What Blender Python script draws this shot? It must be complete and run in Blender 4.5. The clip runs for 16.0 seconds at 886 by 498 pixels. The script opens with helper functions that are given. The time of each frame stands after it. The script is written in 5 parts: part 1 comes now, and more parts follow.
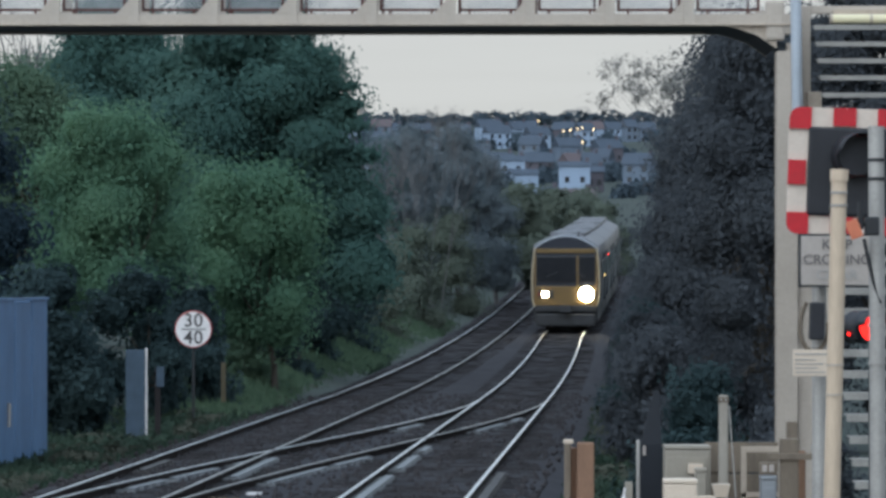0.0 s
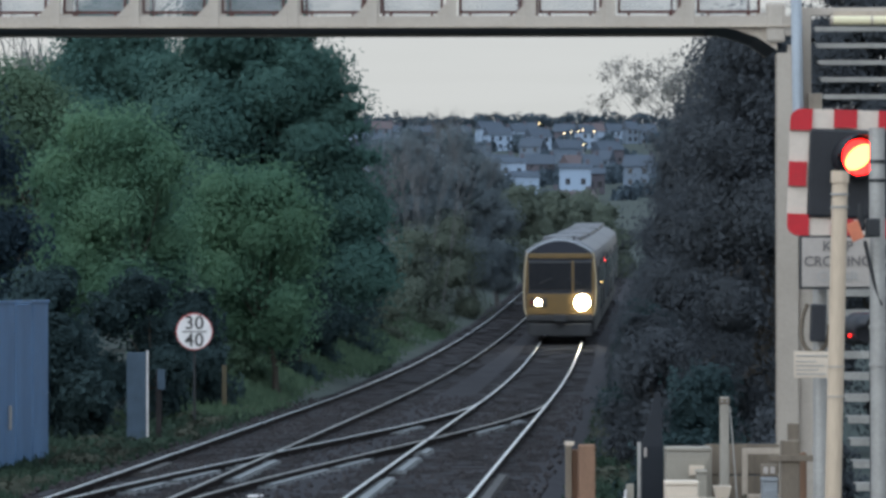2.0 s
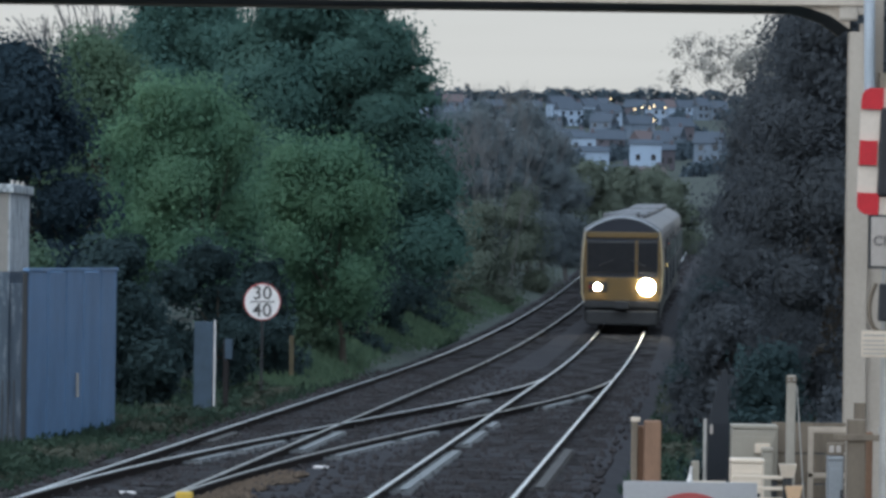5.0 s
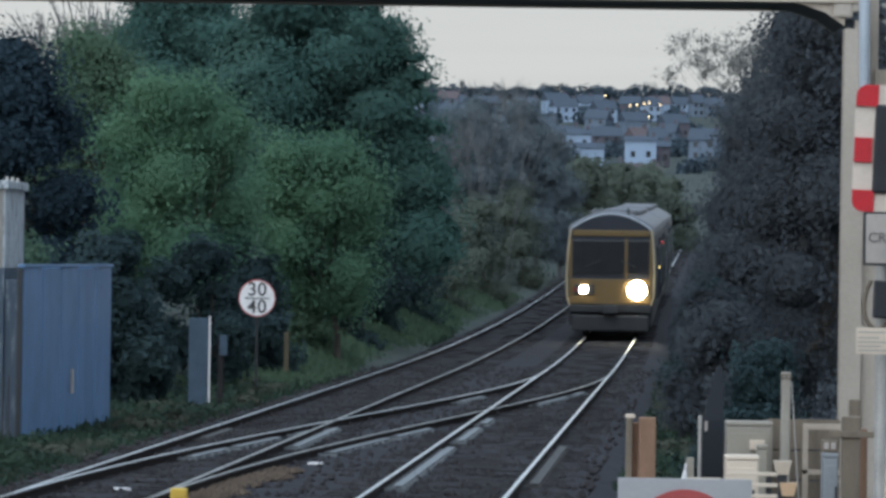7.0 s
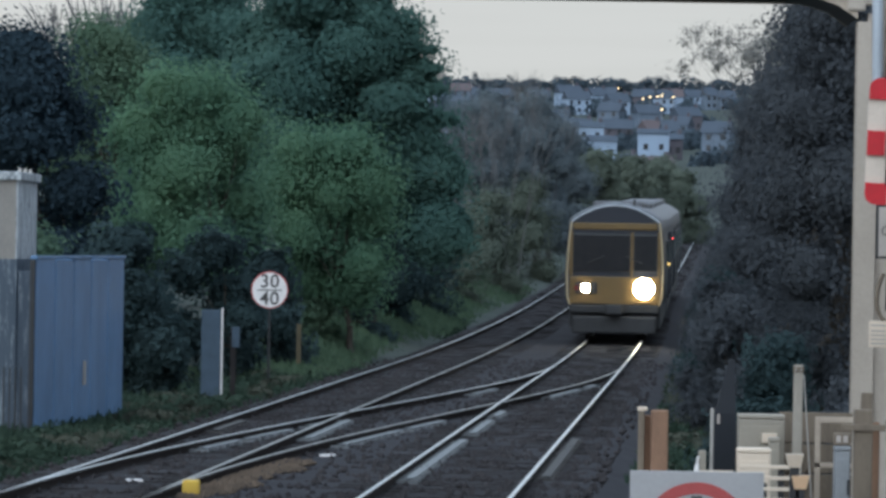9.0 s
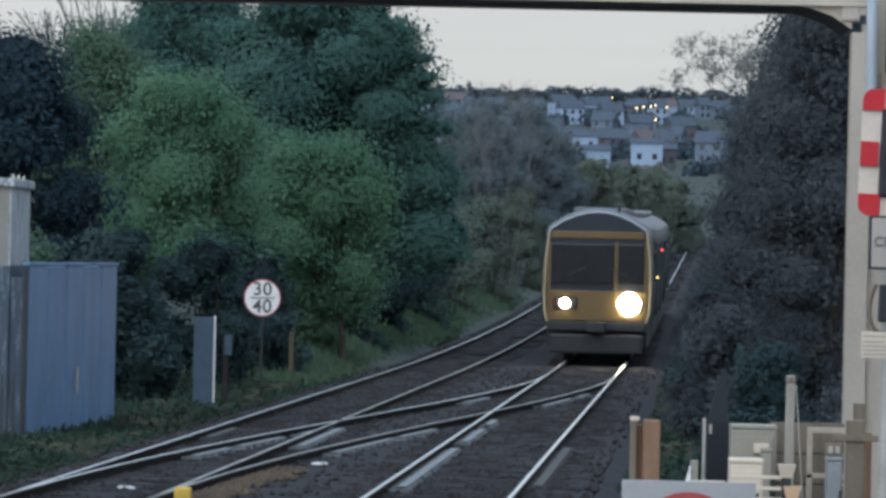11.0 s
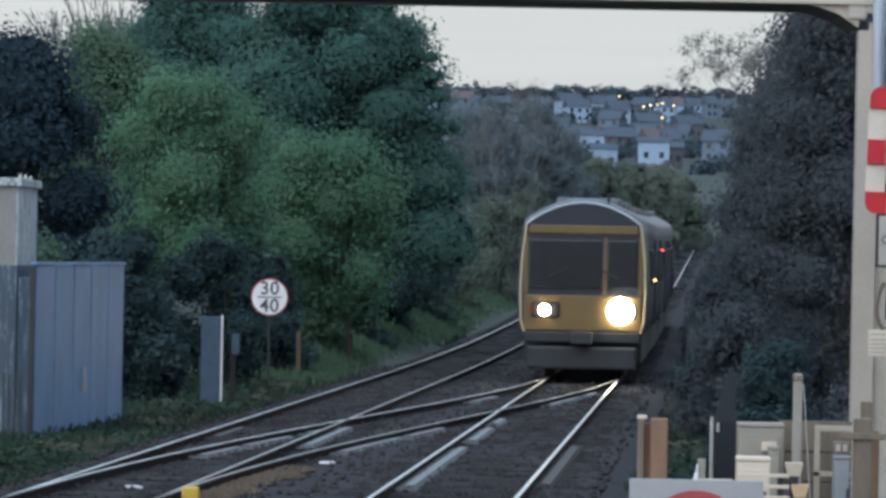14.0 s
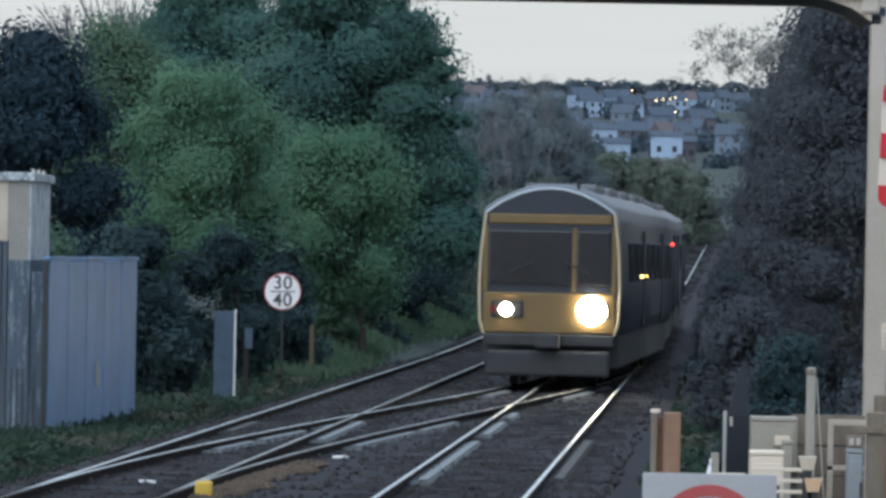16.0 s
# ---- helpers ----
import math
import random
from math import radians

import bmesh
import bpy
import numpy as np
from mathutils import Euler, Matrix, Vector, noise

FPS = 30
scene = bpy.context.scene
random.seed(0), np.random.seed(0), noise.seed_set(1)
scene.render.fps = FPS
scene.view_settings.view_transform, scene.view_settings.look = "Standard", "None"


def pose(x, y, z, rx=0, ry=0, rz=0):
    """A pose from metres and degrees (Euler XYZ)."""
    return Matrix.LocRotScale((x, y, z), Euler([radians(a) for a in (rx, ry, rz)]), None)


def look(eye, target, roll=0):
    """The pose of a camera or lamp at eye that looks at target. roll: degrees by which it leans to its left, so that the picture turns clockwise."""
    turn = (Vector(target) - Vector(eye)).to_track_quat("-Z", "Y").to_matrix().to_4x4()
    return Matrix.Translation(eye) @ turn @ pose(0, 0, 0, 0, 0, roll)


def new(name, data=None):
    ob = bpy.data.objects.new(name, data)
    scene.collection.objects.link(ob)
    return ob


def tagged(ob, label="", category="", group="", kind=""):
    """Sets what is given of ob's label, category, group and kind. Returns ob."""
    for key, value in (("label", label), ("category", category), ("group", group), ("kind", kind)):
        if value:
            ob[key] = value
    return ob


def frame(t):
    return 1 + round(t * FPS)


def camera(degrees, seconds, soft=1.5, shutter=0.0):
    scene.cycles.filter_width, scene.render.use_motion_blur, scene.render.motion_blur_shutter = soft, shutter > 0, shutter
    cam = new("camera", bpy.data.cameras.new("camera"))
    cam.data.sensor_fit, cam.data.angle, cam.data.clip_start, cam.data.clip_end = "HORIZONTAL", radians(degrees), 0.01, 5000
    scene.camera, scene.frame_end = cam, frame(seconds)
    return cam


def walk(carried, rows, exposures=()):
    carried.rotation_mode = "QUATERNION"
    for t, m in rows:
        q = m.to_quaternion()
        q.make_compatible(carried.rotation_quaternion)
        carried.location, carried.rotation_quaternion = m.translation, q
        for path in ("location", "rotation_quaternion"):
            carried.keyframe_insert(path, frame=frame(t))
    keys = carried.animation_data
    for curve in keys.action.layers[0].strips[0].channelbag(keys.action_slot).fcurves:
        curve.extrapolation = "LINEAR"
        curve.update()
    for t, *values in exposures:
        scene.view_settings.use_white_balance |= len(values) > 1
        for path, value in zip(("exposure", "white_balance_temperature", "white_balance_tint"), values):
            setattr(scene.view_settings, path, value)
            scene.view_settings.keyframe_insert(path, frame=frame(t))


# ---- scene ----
EYE = Vector((0.0, 0.0, 2.4))
cam = camera(10.0, 16.0, soft=3.2)
# seconds, turn to the left, tilt up, lean (degrees)
AIM = [(0, 0.0000, 0.4092, 0.0), (0.5, 0.0043, 0.4067, -0.0309), (1, 0.0047, 0.4065, -0.0197), (1.5, 0.0038, 0.4079, -0.0109),
       (2, 0.0094, 0.4340, -0.0738), (2.5, 0.0586, 0.4172, 0.0125), (3, 0.2866, 0.3533, 0.2241), (3.5, 0.5128, 0.2759, 0.4592),
       (4, 0.7192, 0.1735, 0.6046), (4.25, 0.7720, 0.1500, 0.6700), (6.25, 0.7190, 0.1200, 0.9200), (6.5, 0.7206, 0.1178, 0.9256),
       (7, 0.7283, 0.0897, 0.8422), (7.5, 0.7759, 0.0465, 0.8829), (8, 0.8347, 0.0072, 0.8745), (8.25, 0.8500, 0.0000, 0.8900),
       (10.25, 0.8250, 0.0150, 1.1600), (10.5, 0.8134, 0.0399, 1.1883), (11, 0.7922, 0.0994, 1.2439), (11.5, 0.7886, 0.1416, 1.2714),
       (12, 0.8138, 0.1428, 1.1742), (12.5, 0.8441, 0.1269, 1.2252), (13, 0.8650, 0.1069, 1.2229), (13.5, 0.8758, 0.0940, 1.1612),
       (14, 0.8721, 0.0853, 1.1384), (14.5, 0.8767, 0.0816, 1.1124), (15, 0.8794, 0.0770, 1.0814), (15.5, 0.9135, 0.0657, 1.0476),
       (16, 1.0182, 0.0181, 1.0805)]


def aim(turn, tilt, lean):
    a, b = radians(turn), radians(tilt)
    return look(EYE, EYE + 100 * Vector((-math.sin(a) * math.cos(b), math.cos(a) * math.cos(b), math.sin(b))), lean)


walk(cam, [(t, aim(a, b, c)) for t, a, b, c in AIM], exposures=[(0, 0.05, 6250, 8), (8, 0.05, 6250, 8), (11.5, 0.1, 6200, 8), (13.5, 0.14, 6170, 8), (16, 0.2, 6150, 8)])

# ---- world and light: an overcast evening sky ----
world = bpy.data.worlds.new("dusk")
scene.world = world
world.use_nodes = True
wn, wl = world.node_tree.nodes, world.node_tree.links
sky = wn.new("ShaderNodeTexSky")
sky.sky_type, sky.sun_disc, sky.sun_elevation, sky.sun_rotation = "NISHITA", False, radians(20), radians(200)
cloud = wn.new("ShaderNodeMix")
cloud.data_type = "RGBA"
cloud.inputs[0].default_value = 0.93
# pale cloud low down, bluer overhead
up, dome, split = wn.new("ShaderNodeTexCoord"), wn.new("ShaderNodeValToRGB"), wn.new("ShaderNodeSeparateXYZ")
dome.color_ramp.elements[0].position, dome.color_ramp.elements[1].position = 0.05, 0.55
dome.color_ramp.elements[0].color, dome.color_ramp.elements[1].color = (0.632, 0.625, 0.612, 1), (0.42, 0.58, 0.78, 1)
gain = wn.new("ShaderNodeVectorMath")
gain.operation, gain.inputs[3].default_value = "SCALE", 10.0
wl.new(up.outputs["Generated"], split.inputs[0])
wl.new(split.outputs[2], dome.inputs[0])
streak, stretch, faint = wn.new("ShaderNodeTexNoise"), wn.new("ShaderNodeMapping"), wn.new("ShaderNodeMix")
stretch.inputs["Scale"].default_value = (3.0, 3.0, 60.0)
streak.inputs["Scale"].default_value, streak.inputs["Detail"].default_value = 2.0, 4.0
wl.new(up.outputs["Generated"], stretch.inputs[0])
wl.new(stretch.outputs[0], streak.inputs[0])
faint.data_type, faint.blend_type = "RGBA", "OVERLAY"
faint.inputs[0].default_value = 0.20
wl.new(dome.outputs[0], faint.inputs[6])
wl.new(streak.outputs[0], faint.inputs[7])
wl.new(faint.outputs[2], gain.inputs[0])
wl.new(gain.outputs[0], cloud.inputs[7])
bg = wn["Background"]
bg.inputs[1].default_value = 0.1
wl.new(sky.outputs[0], cloud.inputs[6])
wl.new(cloud.outputs[2], bg.inputs[0])
sun = new("sun", bpy.data.lights.new("sun", "SUN"))
sun.data.energy, sun.data.angle, sun.data.color = 3.3, radians(110), (0.88, 0.965, 1.0)
sun.matrix_world = look((-45, -8, 115), (0, 60, 0))


# ---- materials ----
def mat(name, a, b=None, rough=0.7, metal=0.0, scale=4.0, fine=40.0, bump=0.0, emit=0.0, stretch=(1, 1, 1), lo=0.35, hi=0.7, spec=0.4):
    """Two colours mixed by coarse and fine noise in metres, with fine relief."""
    m = bpy.data.materials.new(name)
    m.use_nodes = True
    n, l = m.node_tree.nodes, m.node_tree.links
    p = n["Principled BSDF"]
    p.inputs["Roughness"].default_value, p.inputs["Metallic"].default_value = rough, metal
    p.inputs["Specular IOR Level"].default_value = spec
    if b is None:
        b = tuple(c * 0.75 for c in a)
    co = n.new("ShaderNodeTexCoord")
    mp = n.new("ShaderNodeMapping")
    mp.inputs["Scale"].default_value = stretch
    l.new(co.outputs["Object"], mp.inputs[0])
    big, small = n.new("ShaderNodeTexNoise"), n.new("ShaderNodeTexNoise")
    for t, s in ((big, scale), (small, fine)):
        t.inputs["Scale"].default_value, t.inputs["Detail"].default_value = s, 5
        l.new(mp.outputs[0], t.inputs[0])
    add = n.new("ShaderNodeMath")
    add.operation, add.inputs[1].default_value = "MULTIPLY_ADD", 0.6
    half = n.new("ShaderNodeMath")
    half.operation, half.inputs[1].default_value = "MULTIPLY", 0.4
    l.new(small.outputs[0], half.inputs[0])
    l.new(big.outputs[0], add.inputs[0])
    l.new(half.outputs[0], add.inputs[2])
    rmp = n.new("ShaderNodeValToRGB")
    rmp.color_ramp.elements[0].position, rmp.color_ramp.elements[1].position = lo, hi
    rmp.color_ramp.elements[0].color, rmp.color_ramp.elements[1].color = (*a, 1), (*b, 1)
    l.new(add.outputs[0], rmp.inputs[0])
    l.new(rmp.outputs[0], p.inputs["Base Color"])
    if bump:
        bp = n.new("ShaderNodeBump")
        bp.inputs["Strength"].default_value, bp.inputs["Distance"].default_value = bump, 0.02
        l.new(add.outputs[0], bp.inputs["Height"])
        l.new(bp.outputs[0], p.inputs["Normal"])
    if emit:
        p.inputs["Emission Color"].default_value, p.inputs["Emission Strength"].default_value = (*a, 1), emit
    return m


def leafy(name, a, b, clear=0.35):
    """Leaf colour that varies leaf by leaf, and lets some light through."""
    m = bpy.data.materials.new(name)
    m.use_nodes = True
    n, l = m.node_tree.nodes, m.node_tree.links
    out = n["Material Output"]
    p = n["Principled BSDF"]
    geo = n.new("ShaderNodeNewGeometry")
    noi = n.new("ShaderNodeTexNoise")
    noi.inputs["Scale"].default_value = 0.5
    co = n.new("ShaderNodeTexCoord")
    l.new(co.outputs["Object"], noi.inputs[0])
    mul = n.new("ShaderNodeMath")
    mul.operation, mul.inputs[1].default_value, mul.inputs[2].default_value = "MULTIPLY_ADD", 0.14, 0.09
    l.new(geo.outputs["Random Per Island"], mul.inputs[0])
    s = n.new("ShaderNodeMath")
    s.operation = "MULTIPLY_ADD"
    s.inputs[1].default_value = 0.75
    l.new(noi.outputs[0], s.inputs[0])
    l.new(mul.outputs[0], s.inputs[2])
    rmp = n.new("ShaderNodeValToRGB")
    rmp.color_ramp.elements[0].position, rmp.color_ramp.elements[1].position = 0.2, 0.85
    rmp.color_ramp.elements[0].color, rmp.color_ramp.elements[1].color = (*a, 1), (*b, 1)
    l.new(s.outputs[0], rmp.inputs[0])
    l.new(rmp.outputs[0], p.inputs["Base Color"])
    p.inputs["Roughness"].default_value, p.inputs["Specular IOR Level"].default_value = 0.75, 0.15
    tr = n.new("ShaderNodeBsdfTranslucent")
    l.new(rmp.outputs[0], tr.inputs[0])
    mix = n.new("ShaderNodeMixShader")
    mix.inputs[0].default_value = clear
    l.new(p.outputs[0], mix.inputs[1])
    l.new(tr.outputs[0], mix.inputs[2])
    l.new(mix.outputs[0], out.inputs[0])
    return m


# warm platform lamplight is put into the two cream paint colours
CREAM = mat("lamp_tinted_cream", (0.475, 0.405, 0.35), (0.38, 0.32, 0.272), 0.5, scale=1.5, fine=25)
CREAM_OLD = mat("dirty_lamp_tinted_cream", (0.48, 0.395, 0.325), (0.335, 0.27, 0.22), 0.6, scale=2.5, fine=30)
BLUE_PIPE = mat("pale_blue_paint", (0.44, 0.47, 0.53), (0.34, 0.37, 0.42), 0.45, scale=2)
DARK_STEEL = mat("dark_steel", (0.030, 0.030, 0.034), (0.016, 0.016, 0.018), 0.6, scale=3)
GALV = mat("galvanised_steel", (0.44, 0.41, 0.39), (0.30, 0.28, 0.265), 0.5, 0.35, scale=5, fine=60)
TREAD = mat("worn_tread", (0.30, 0.28, 0.26), (0.18, 0.17, 0.16), 0.6, 0.2, scale=4)
MESH_RED = mat("brown_red_frame", (0.10, 0.035, 0.03), (0.06, 0.025, 0.02), 0.6)
WIRE = mat("galvanised_wire", (0.35, 0.35, 0.36), (0.24, 0.24, 0.25), 0.5, 0.5)
RED = mat("signal_red", (0.52, 0.014, 0.026), (0.40, 0.012, 0.02), 0.4, scale=8)
WHITE = mat("signal_white", (0.66, 0.55, 0.475), (0.55, 0.455, 0.39), 0.45, scale=6)
BLACK = mat("signal_black", (0.018, 0.018, 0.024), (0.011, 0.011, 0.015), 0.5, scale=9)
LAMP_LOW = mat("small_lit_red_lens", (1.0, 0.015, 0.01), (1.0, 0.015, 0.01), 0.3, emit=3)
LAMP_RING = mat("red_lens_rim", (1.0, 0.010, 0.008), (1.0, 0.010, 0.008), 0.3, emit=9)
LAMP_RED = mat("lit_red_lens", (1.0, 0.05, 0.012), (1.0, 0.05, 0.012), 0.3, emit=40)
# pole colour holds the warmth of nearby lamplight
POLE_CREAM = mat("lamp_tinted_pole_paint", (0.60, 0.46, 0.345), (0.44, 0.335, 0.25), 0.55, scale=2.5, fine=30, stretch=(3, 3, 0.5))
TARRED = mat("tarred_timber", (0.010, 0.012, 0.019), (0.006, 0.008, 0.012), 0.7, scale=6)
SIGN_GREY = mat("sign_face", (0.40, 0.345, 0.315), (0.33, 0.285, 0.26), 0.5, scale=5)
INK = mat("sign_ink", (0.05, 0.045, 0.045), (0.09, 0.08, 0.08), 0.6)
INK_SOFT = mat("weathered_ink", (0.11, 0.095, 0.095), (0.16, 0.14, 0.135), 0.6)
PEACH = mat("peach_cowl_paint", (0.72, 0.47, 0.30), (0.62, 0.40, 0.25), 0.5)
INK_FADED = mat("faded_ink", (0.30, 0.28, 0.27), (0.36, 0.33, 0.31), 0.6)
SIGN_WHITE = mat("sign_white", (0.74, 0.70, 0.70), (0.62, 0.58, 0.58), 0.45, scale=6)
SIGN_RED = mat("sign_red_rim", (0.40, 0.07, 0.07), (0.32, 0.055, 0.055), 0.45)
TIMBER = mat("weathered_timber", (0.27, 0.152, 0.098), (0.14, 0.08, 0.055), 0.85, scale=2, fine=30, bump=0.4, stretch=(4, 4, 0.6))
TIMBER_GREY = mat("grey_timber", (0.205, 0.160, 0.122), (0.105, 0.082, 0.064), 0.85, scale=2, fine=30, bump=0.4, stretch=(4, 4, 0.6))
# both cabinet colours are warmed in place of platform lamplight
CABINET = mat("grey_cabinet_paint", (0.30, 0.262, 0.218), (0.235, 0.205, 0.17), 0.5, scale=3)
PALE = mat("pale_cabinet_paint", (0.64, 0.52, 0.42), (0.54, 0.435, 0.35), 0.5, scale=3)
SHED = mat("blue_grey_sheet_steel", (0.118, 0.216, 0.380), (0.076, 0.138, 0.244), 0.5, 0.0, scale=1.3, fine=14, stretch=(1, 1, 0.5))
PIER = mat("grimy_render", (0.27, 0.245, 0.225), (0.19, 0.175, 0.165), 0.8, scale=2, fine=20, bump=0.2)
PEEL = mat("peeling_white_paint", (0.44, 0.46, 0.49), (0.15, 0.165, 0.18), 0.7, scale=3, fine=18, bump=0.3, stretch=(2.2, 2.2, 0.7), lo=0.47, hi=0.58)
PEEL_LOW = mat("bare_weathered_boards", (0.060, 0.078, 0.105), (0.26, 0.29, 0.33), 0.75, scale=3, fine=18, bump=0.3, stretch=(4.5, 4.5, 0.5), lo=0.52, hi=0.66)
SLATE = mat("dark_boards", (0.07, 0.085, 0.11), (0.04, 0.05, 0.065), 0.7, scale=3, stretch=(5, 5, 0.4))
CONCRETE = mat("concrete", (0.052, 0.078, 0.112), (0.030, 0.046, 0.068), 0.85, scale=4, fine=40, bump=0.3)
YELLOW = mat("faded_yellow", (0.105, 0.080, 0.042), (0.065, 0.055, 0.036), 0.7)
RAILTOP = mat("polished_rail_steel", (0.95, 0.96, 0.97), (0.80, 0.81, 0.82), 0.30, 1.0, scale=0.7, fine=8)
RAILTOP_DULL = mat("dull_rail_steel", (0.55, 0.54, 0.53), (0.28, 0.26, 0.24), 0.36, 0.95, scale=0.7, fine=8)
RUST = mat("rusty_rail_side", (0.036, 0.028, 0.026), (0.021, 0.018, 0.018), 0.9, scale=3, spec=0.1)
SLEEPER = mat("oily_timber_sleeper", (0.030, 0.026, 0.027), (0.017, 0.0155, 0.0165), 0.9, scale=3, fine=30, spec=0.12)
PLATE = mat("worn_steel_plate", (0.20, 0.205, 0.215), (0.11, 0.115, 0.125), 0.65, 0.1, scale=5)
PLATE_DARK = mat("rusted_steel_plate", (0.070, 0.064, 0.064), (0.038, 0.034, 0.034), 0.75, 0.1, scale=5)
BALLAST = mat("dark_ballast", (0.038, 0.036, 0.041), (0.020, 0.0195, 0.0235), 0.95, scale=1.1, fine=16, bump=0.8, spec=0.12)
TAN = mat("ochre_gravel", (0.125, 0.092, 0.070), (0.060, 0.046, 0.038), 0.95, scale=3, spec=0.1)
STONE = mat("ballast_stone", (0.050, 0.044, 0.046), (0.023, 0.0215, 0.024), 0.95, scale=3, spec=0.12)
EARTH = mat("rough_grassy_ground", (0.018, 0.030, 0.026), (0.036, 0.042, 0.037), 0.95, scale=0.35, fine=7, bump=0.6)
BEIGE = mat("beige_grey_timber", (0.34, 0.30, 0.26), (0.23, 0.20, 0.17), 0.8, scale=3, fine=30, bump=0.3, stretch=(4, 4, 0.6))
LEAF_UNDER = leafy("dark_undergrowth", (0.022, 0.040, 0.046), (0.052, 0.082, 0.084), 0.4)
LEAF_DRY = leafy("dry_weed_stems", (0.044, 0.048, 0.038), (0.088, 0.092, 0.070), 0.3)
# distance haze is mixed into this leaf colour as blue
LEAF_FAR = leafy("hazy_hedge_leaves", (0.044, 0.062, 0.082), (0.078, 0.104, 0.130), 0.2)
BARK = mat("bark", (0.075, 0.062, 0.052), (0.04, 0.034, 0.03), 0.9, scale=3, fine=20, bump=0.5, stretch=(3, 3, 0.6))
BARK_PALE = mat("pale_bark", (0.125, 0.122, 0.125), (0.075, 0.073, 0.076), 0.9, scale=3, fine=20)
# these leaf greens are lightened and turned teal to hold a bluish haze
LEAF_BIG = leafy("hazy_dark_green_leaves", (0.046, 0.102, 0.098), (0.109, 0.192, 0.160), 0.5)
LEAF_LIGHT = leafy("hazy_fresh_green_leaves", (0.066, 0.147, 0.110), (0.184, 0.300, 0.180), 0.5)
LEAF_DARK = leafy("conifer_needles", (0.016, 0.031, 0.045), (0.038, 0.062, 0.080), 0.4)
LEAF_IVY = leafy("grey_green_ivy", (0.058, 0.064, 0.076), (0.100, 0.108, 0.120), 0.5)
# twig colour is lightened to blue-grey to imitate mid-distance haze
LEAF_HAZY = leafy("hazy_budding_twigs", (0.106, 0.134, 0.154), (0.185, 0.213, 0.233), 0.4)
LEAF_MID = leafy("dull_green_leaves", (0.064, 0.111, 0.084), (0.136, 0.202, 0.129), 0.45)
LEAF_BUD = leafy("grey_buds", (0.19, 0.175, 0.165), (0.33, 0.315, 0.29), 0.5)
LEAF_CURVE = leafy("dull_budding_leaves", (0.077, 0.095, 0.080), (0.140, 0.163, 0.130), 0.3)
GRASS_BANK = leafy("bank_grass_blades", (0.050, 0.086, 0.058), (0.108, 0.156, 0.096), 0.4)
GRASS = leafy("verge_grass", (0.020, 0.037, 0.028), (0.044, 0.068, 0.046), 0.3)


# ---- mesh tools ----
def box(bm, x0, x1, y0, y1, z0, z1, bevel=0.0):
    r = bmesh.ops.create_cube(bm, size=1, matrix=Matrix.LocRotScale(((x0 + x1) / 2, (y0 + y1) / 2, (z0 + z1) / 2), None, (x1 - x0, y1 - y0, z1 - z0)))
    if bevel:
        es = list({e for v in r["verts"] for e in v.link_edges})
        bmesh.ops.bevel(bm, geom=es, offset=bevel, segments=2, affect="EDGES", profile=0.6)


def rod(bm, p, q, r0, r1=None, n=10):
    p, q = Vector(p), Vector(q)
    d = q - p
    m = Matrix.Translation((p + q) / 2) @ d.to_track_quat("Z", "Y").to_matrix().to_4x4()
    bmesh.ops.create_cone(bm, cap_ends=True, segments=n, radius1=r0, radius2=r0 if r1 is None else r1, depth=d.length, matrix=m)


def tube(bm, pts, r, n=8):
    """One bent round tube through the points."""
    rings = []
    for i, p in enumerate(pts):
        d = (pts[min(i + 1, len(pts) - 1)] - pts[max(i - 1, 0)]).normalized()
        a = d.cross(Vector((0, 1, 0.01))).normalized()
        b = d.cross(a)
        rings.append([bm.verts.new(p + (a * math.cos(6.2832 * k / n) + b * math.sin(6.2832 * k / n)) * r) for k in range(n)])
    for p, q in zip(rings, rings[1:]):
        for k in range(n):
            bm.faces.new((p[k], p[(k + 1) % n], q[(k + 1) % n], q[k]))


def part(name, bm, material, parent=None, label="", smooth=False):
    me = bpy.data.meshes.new(name)
    if smooth:
        for f in bm.faces:
            f.smooth = True
    bm.to_mesh(me)
    bm.free()
    me.materials.append(material)
    ob = new(name, me)
    if parent:
        ob.parent = parent
    if label:
        ob["label"] = label
    return ob


def raw(name, verts, faces, material, parent=None, smooth=False):
    """A mesh from numpy arrays of vertices and of equal-sized faces."""
    me = bpy.data.meshes.new(name)
    k = faces.shape[1]
    me.vertices.add(len(verts))
    me.vertices.foreach_set("co", verts.astype(np.float32).ravel())
    me.loops.add(faces.size)
    me.loops.foreach_set("vertex_index", faces.astype(np.int32).ravel())
    me.polygons.add(len(faces))
    me.polygons.foreach_set("loop_start", np.arange(0, faces.size, k, dtype=np.int32))
    me.polygons.foreach_set("use_smooth", np.full(len(faces), smooth))
    me.update(calc_edges=True)
    me.materials.append(material)
    ob = new(name, me)
    if parent:
        ob.parent = parent
    return ob


def thing(name, label, category, at=(0, 0, 0), turn=0, group="", kind=""):
    ob = new(name)
    ob.matrix_basis = pose(*at, 0, 0, turn)
    ob.empty_display_size = 0.2
    return tagged(ob, label, category, group, kind)


# ---- the ground and the line ----
def rise(y):
    """Height of the rail tops: level at first, then the line climbs away."""
    if y < 110:
        return -0.13
    if y < 262:
        return -0.13 + 9.3e-5 * (y - 110) ** 2
    return 2.019 + 0.0283 * (min(y, 340) - 262)


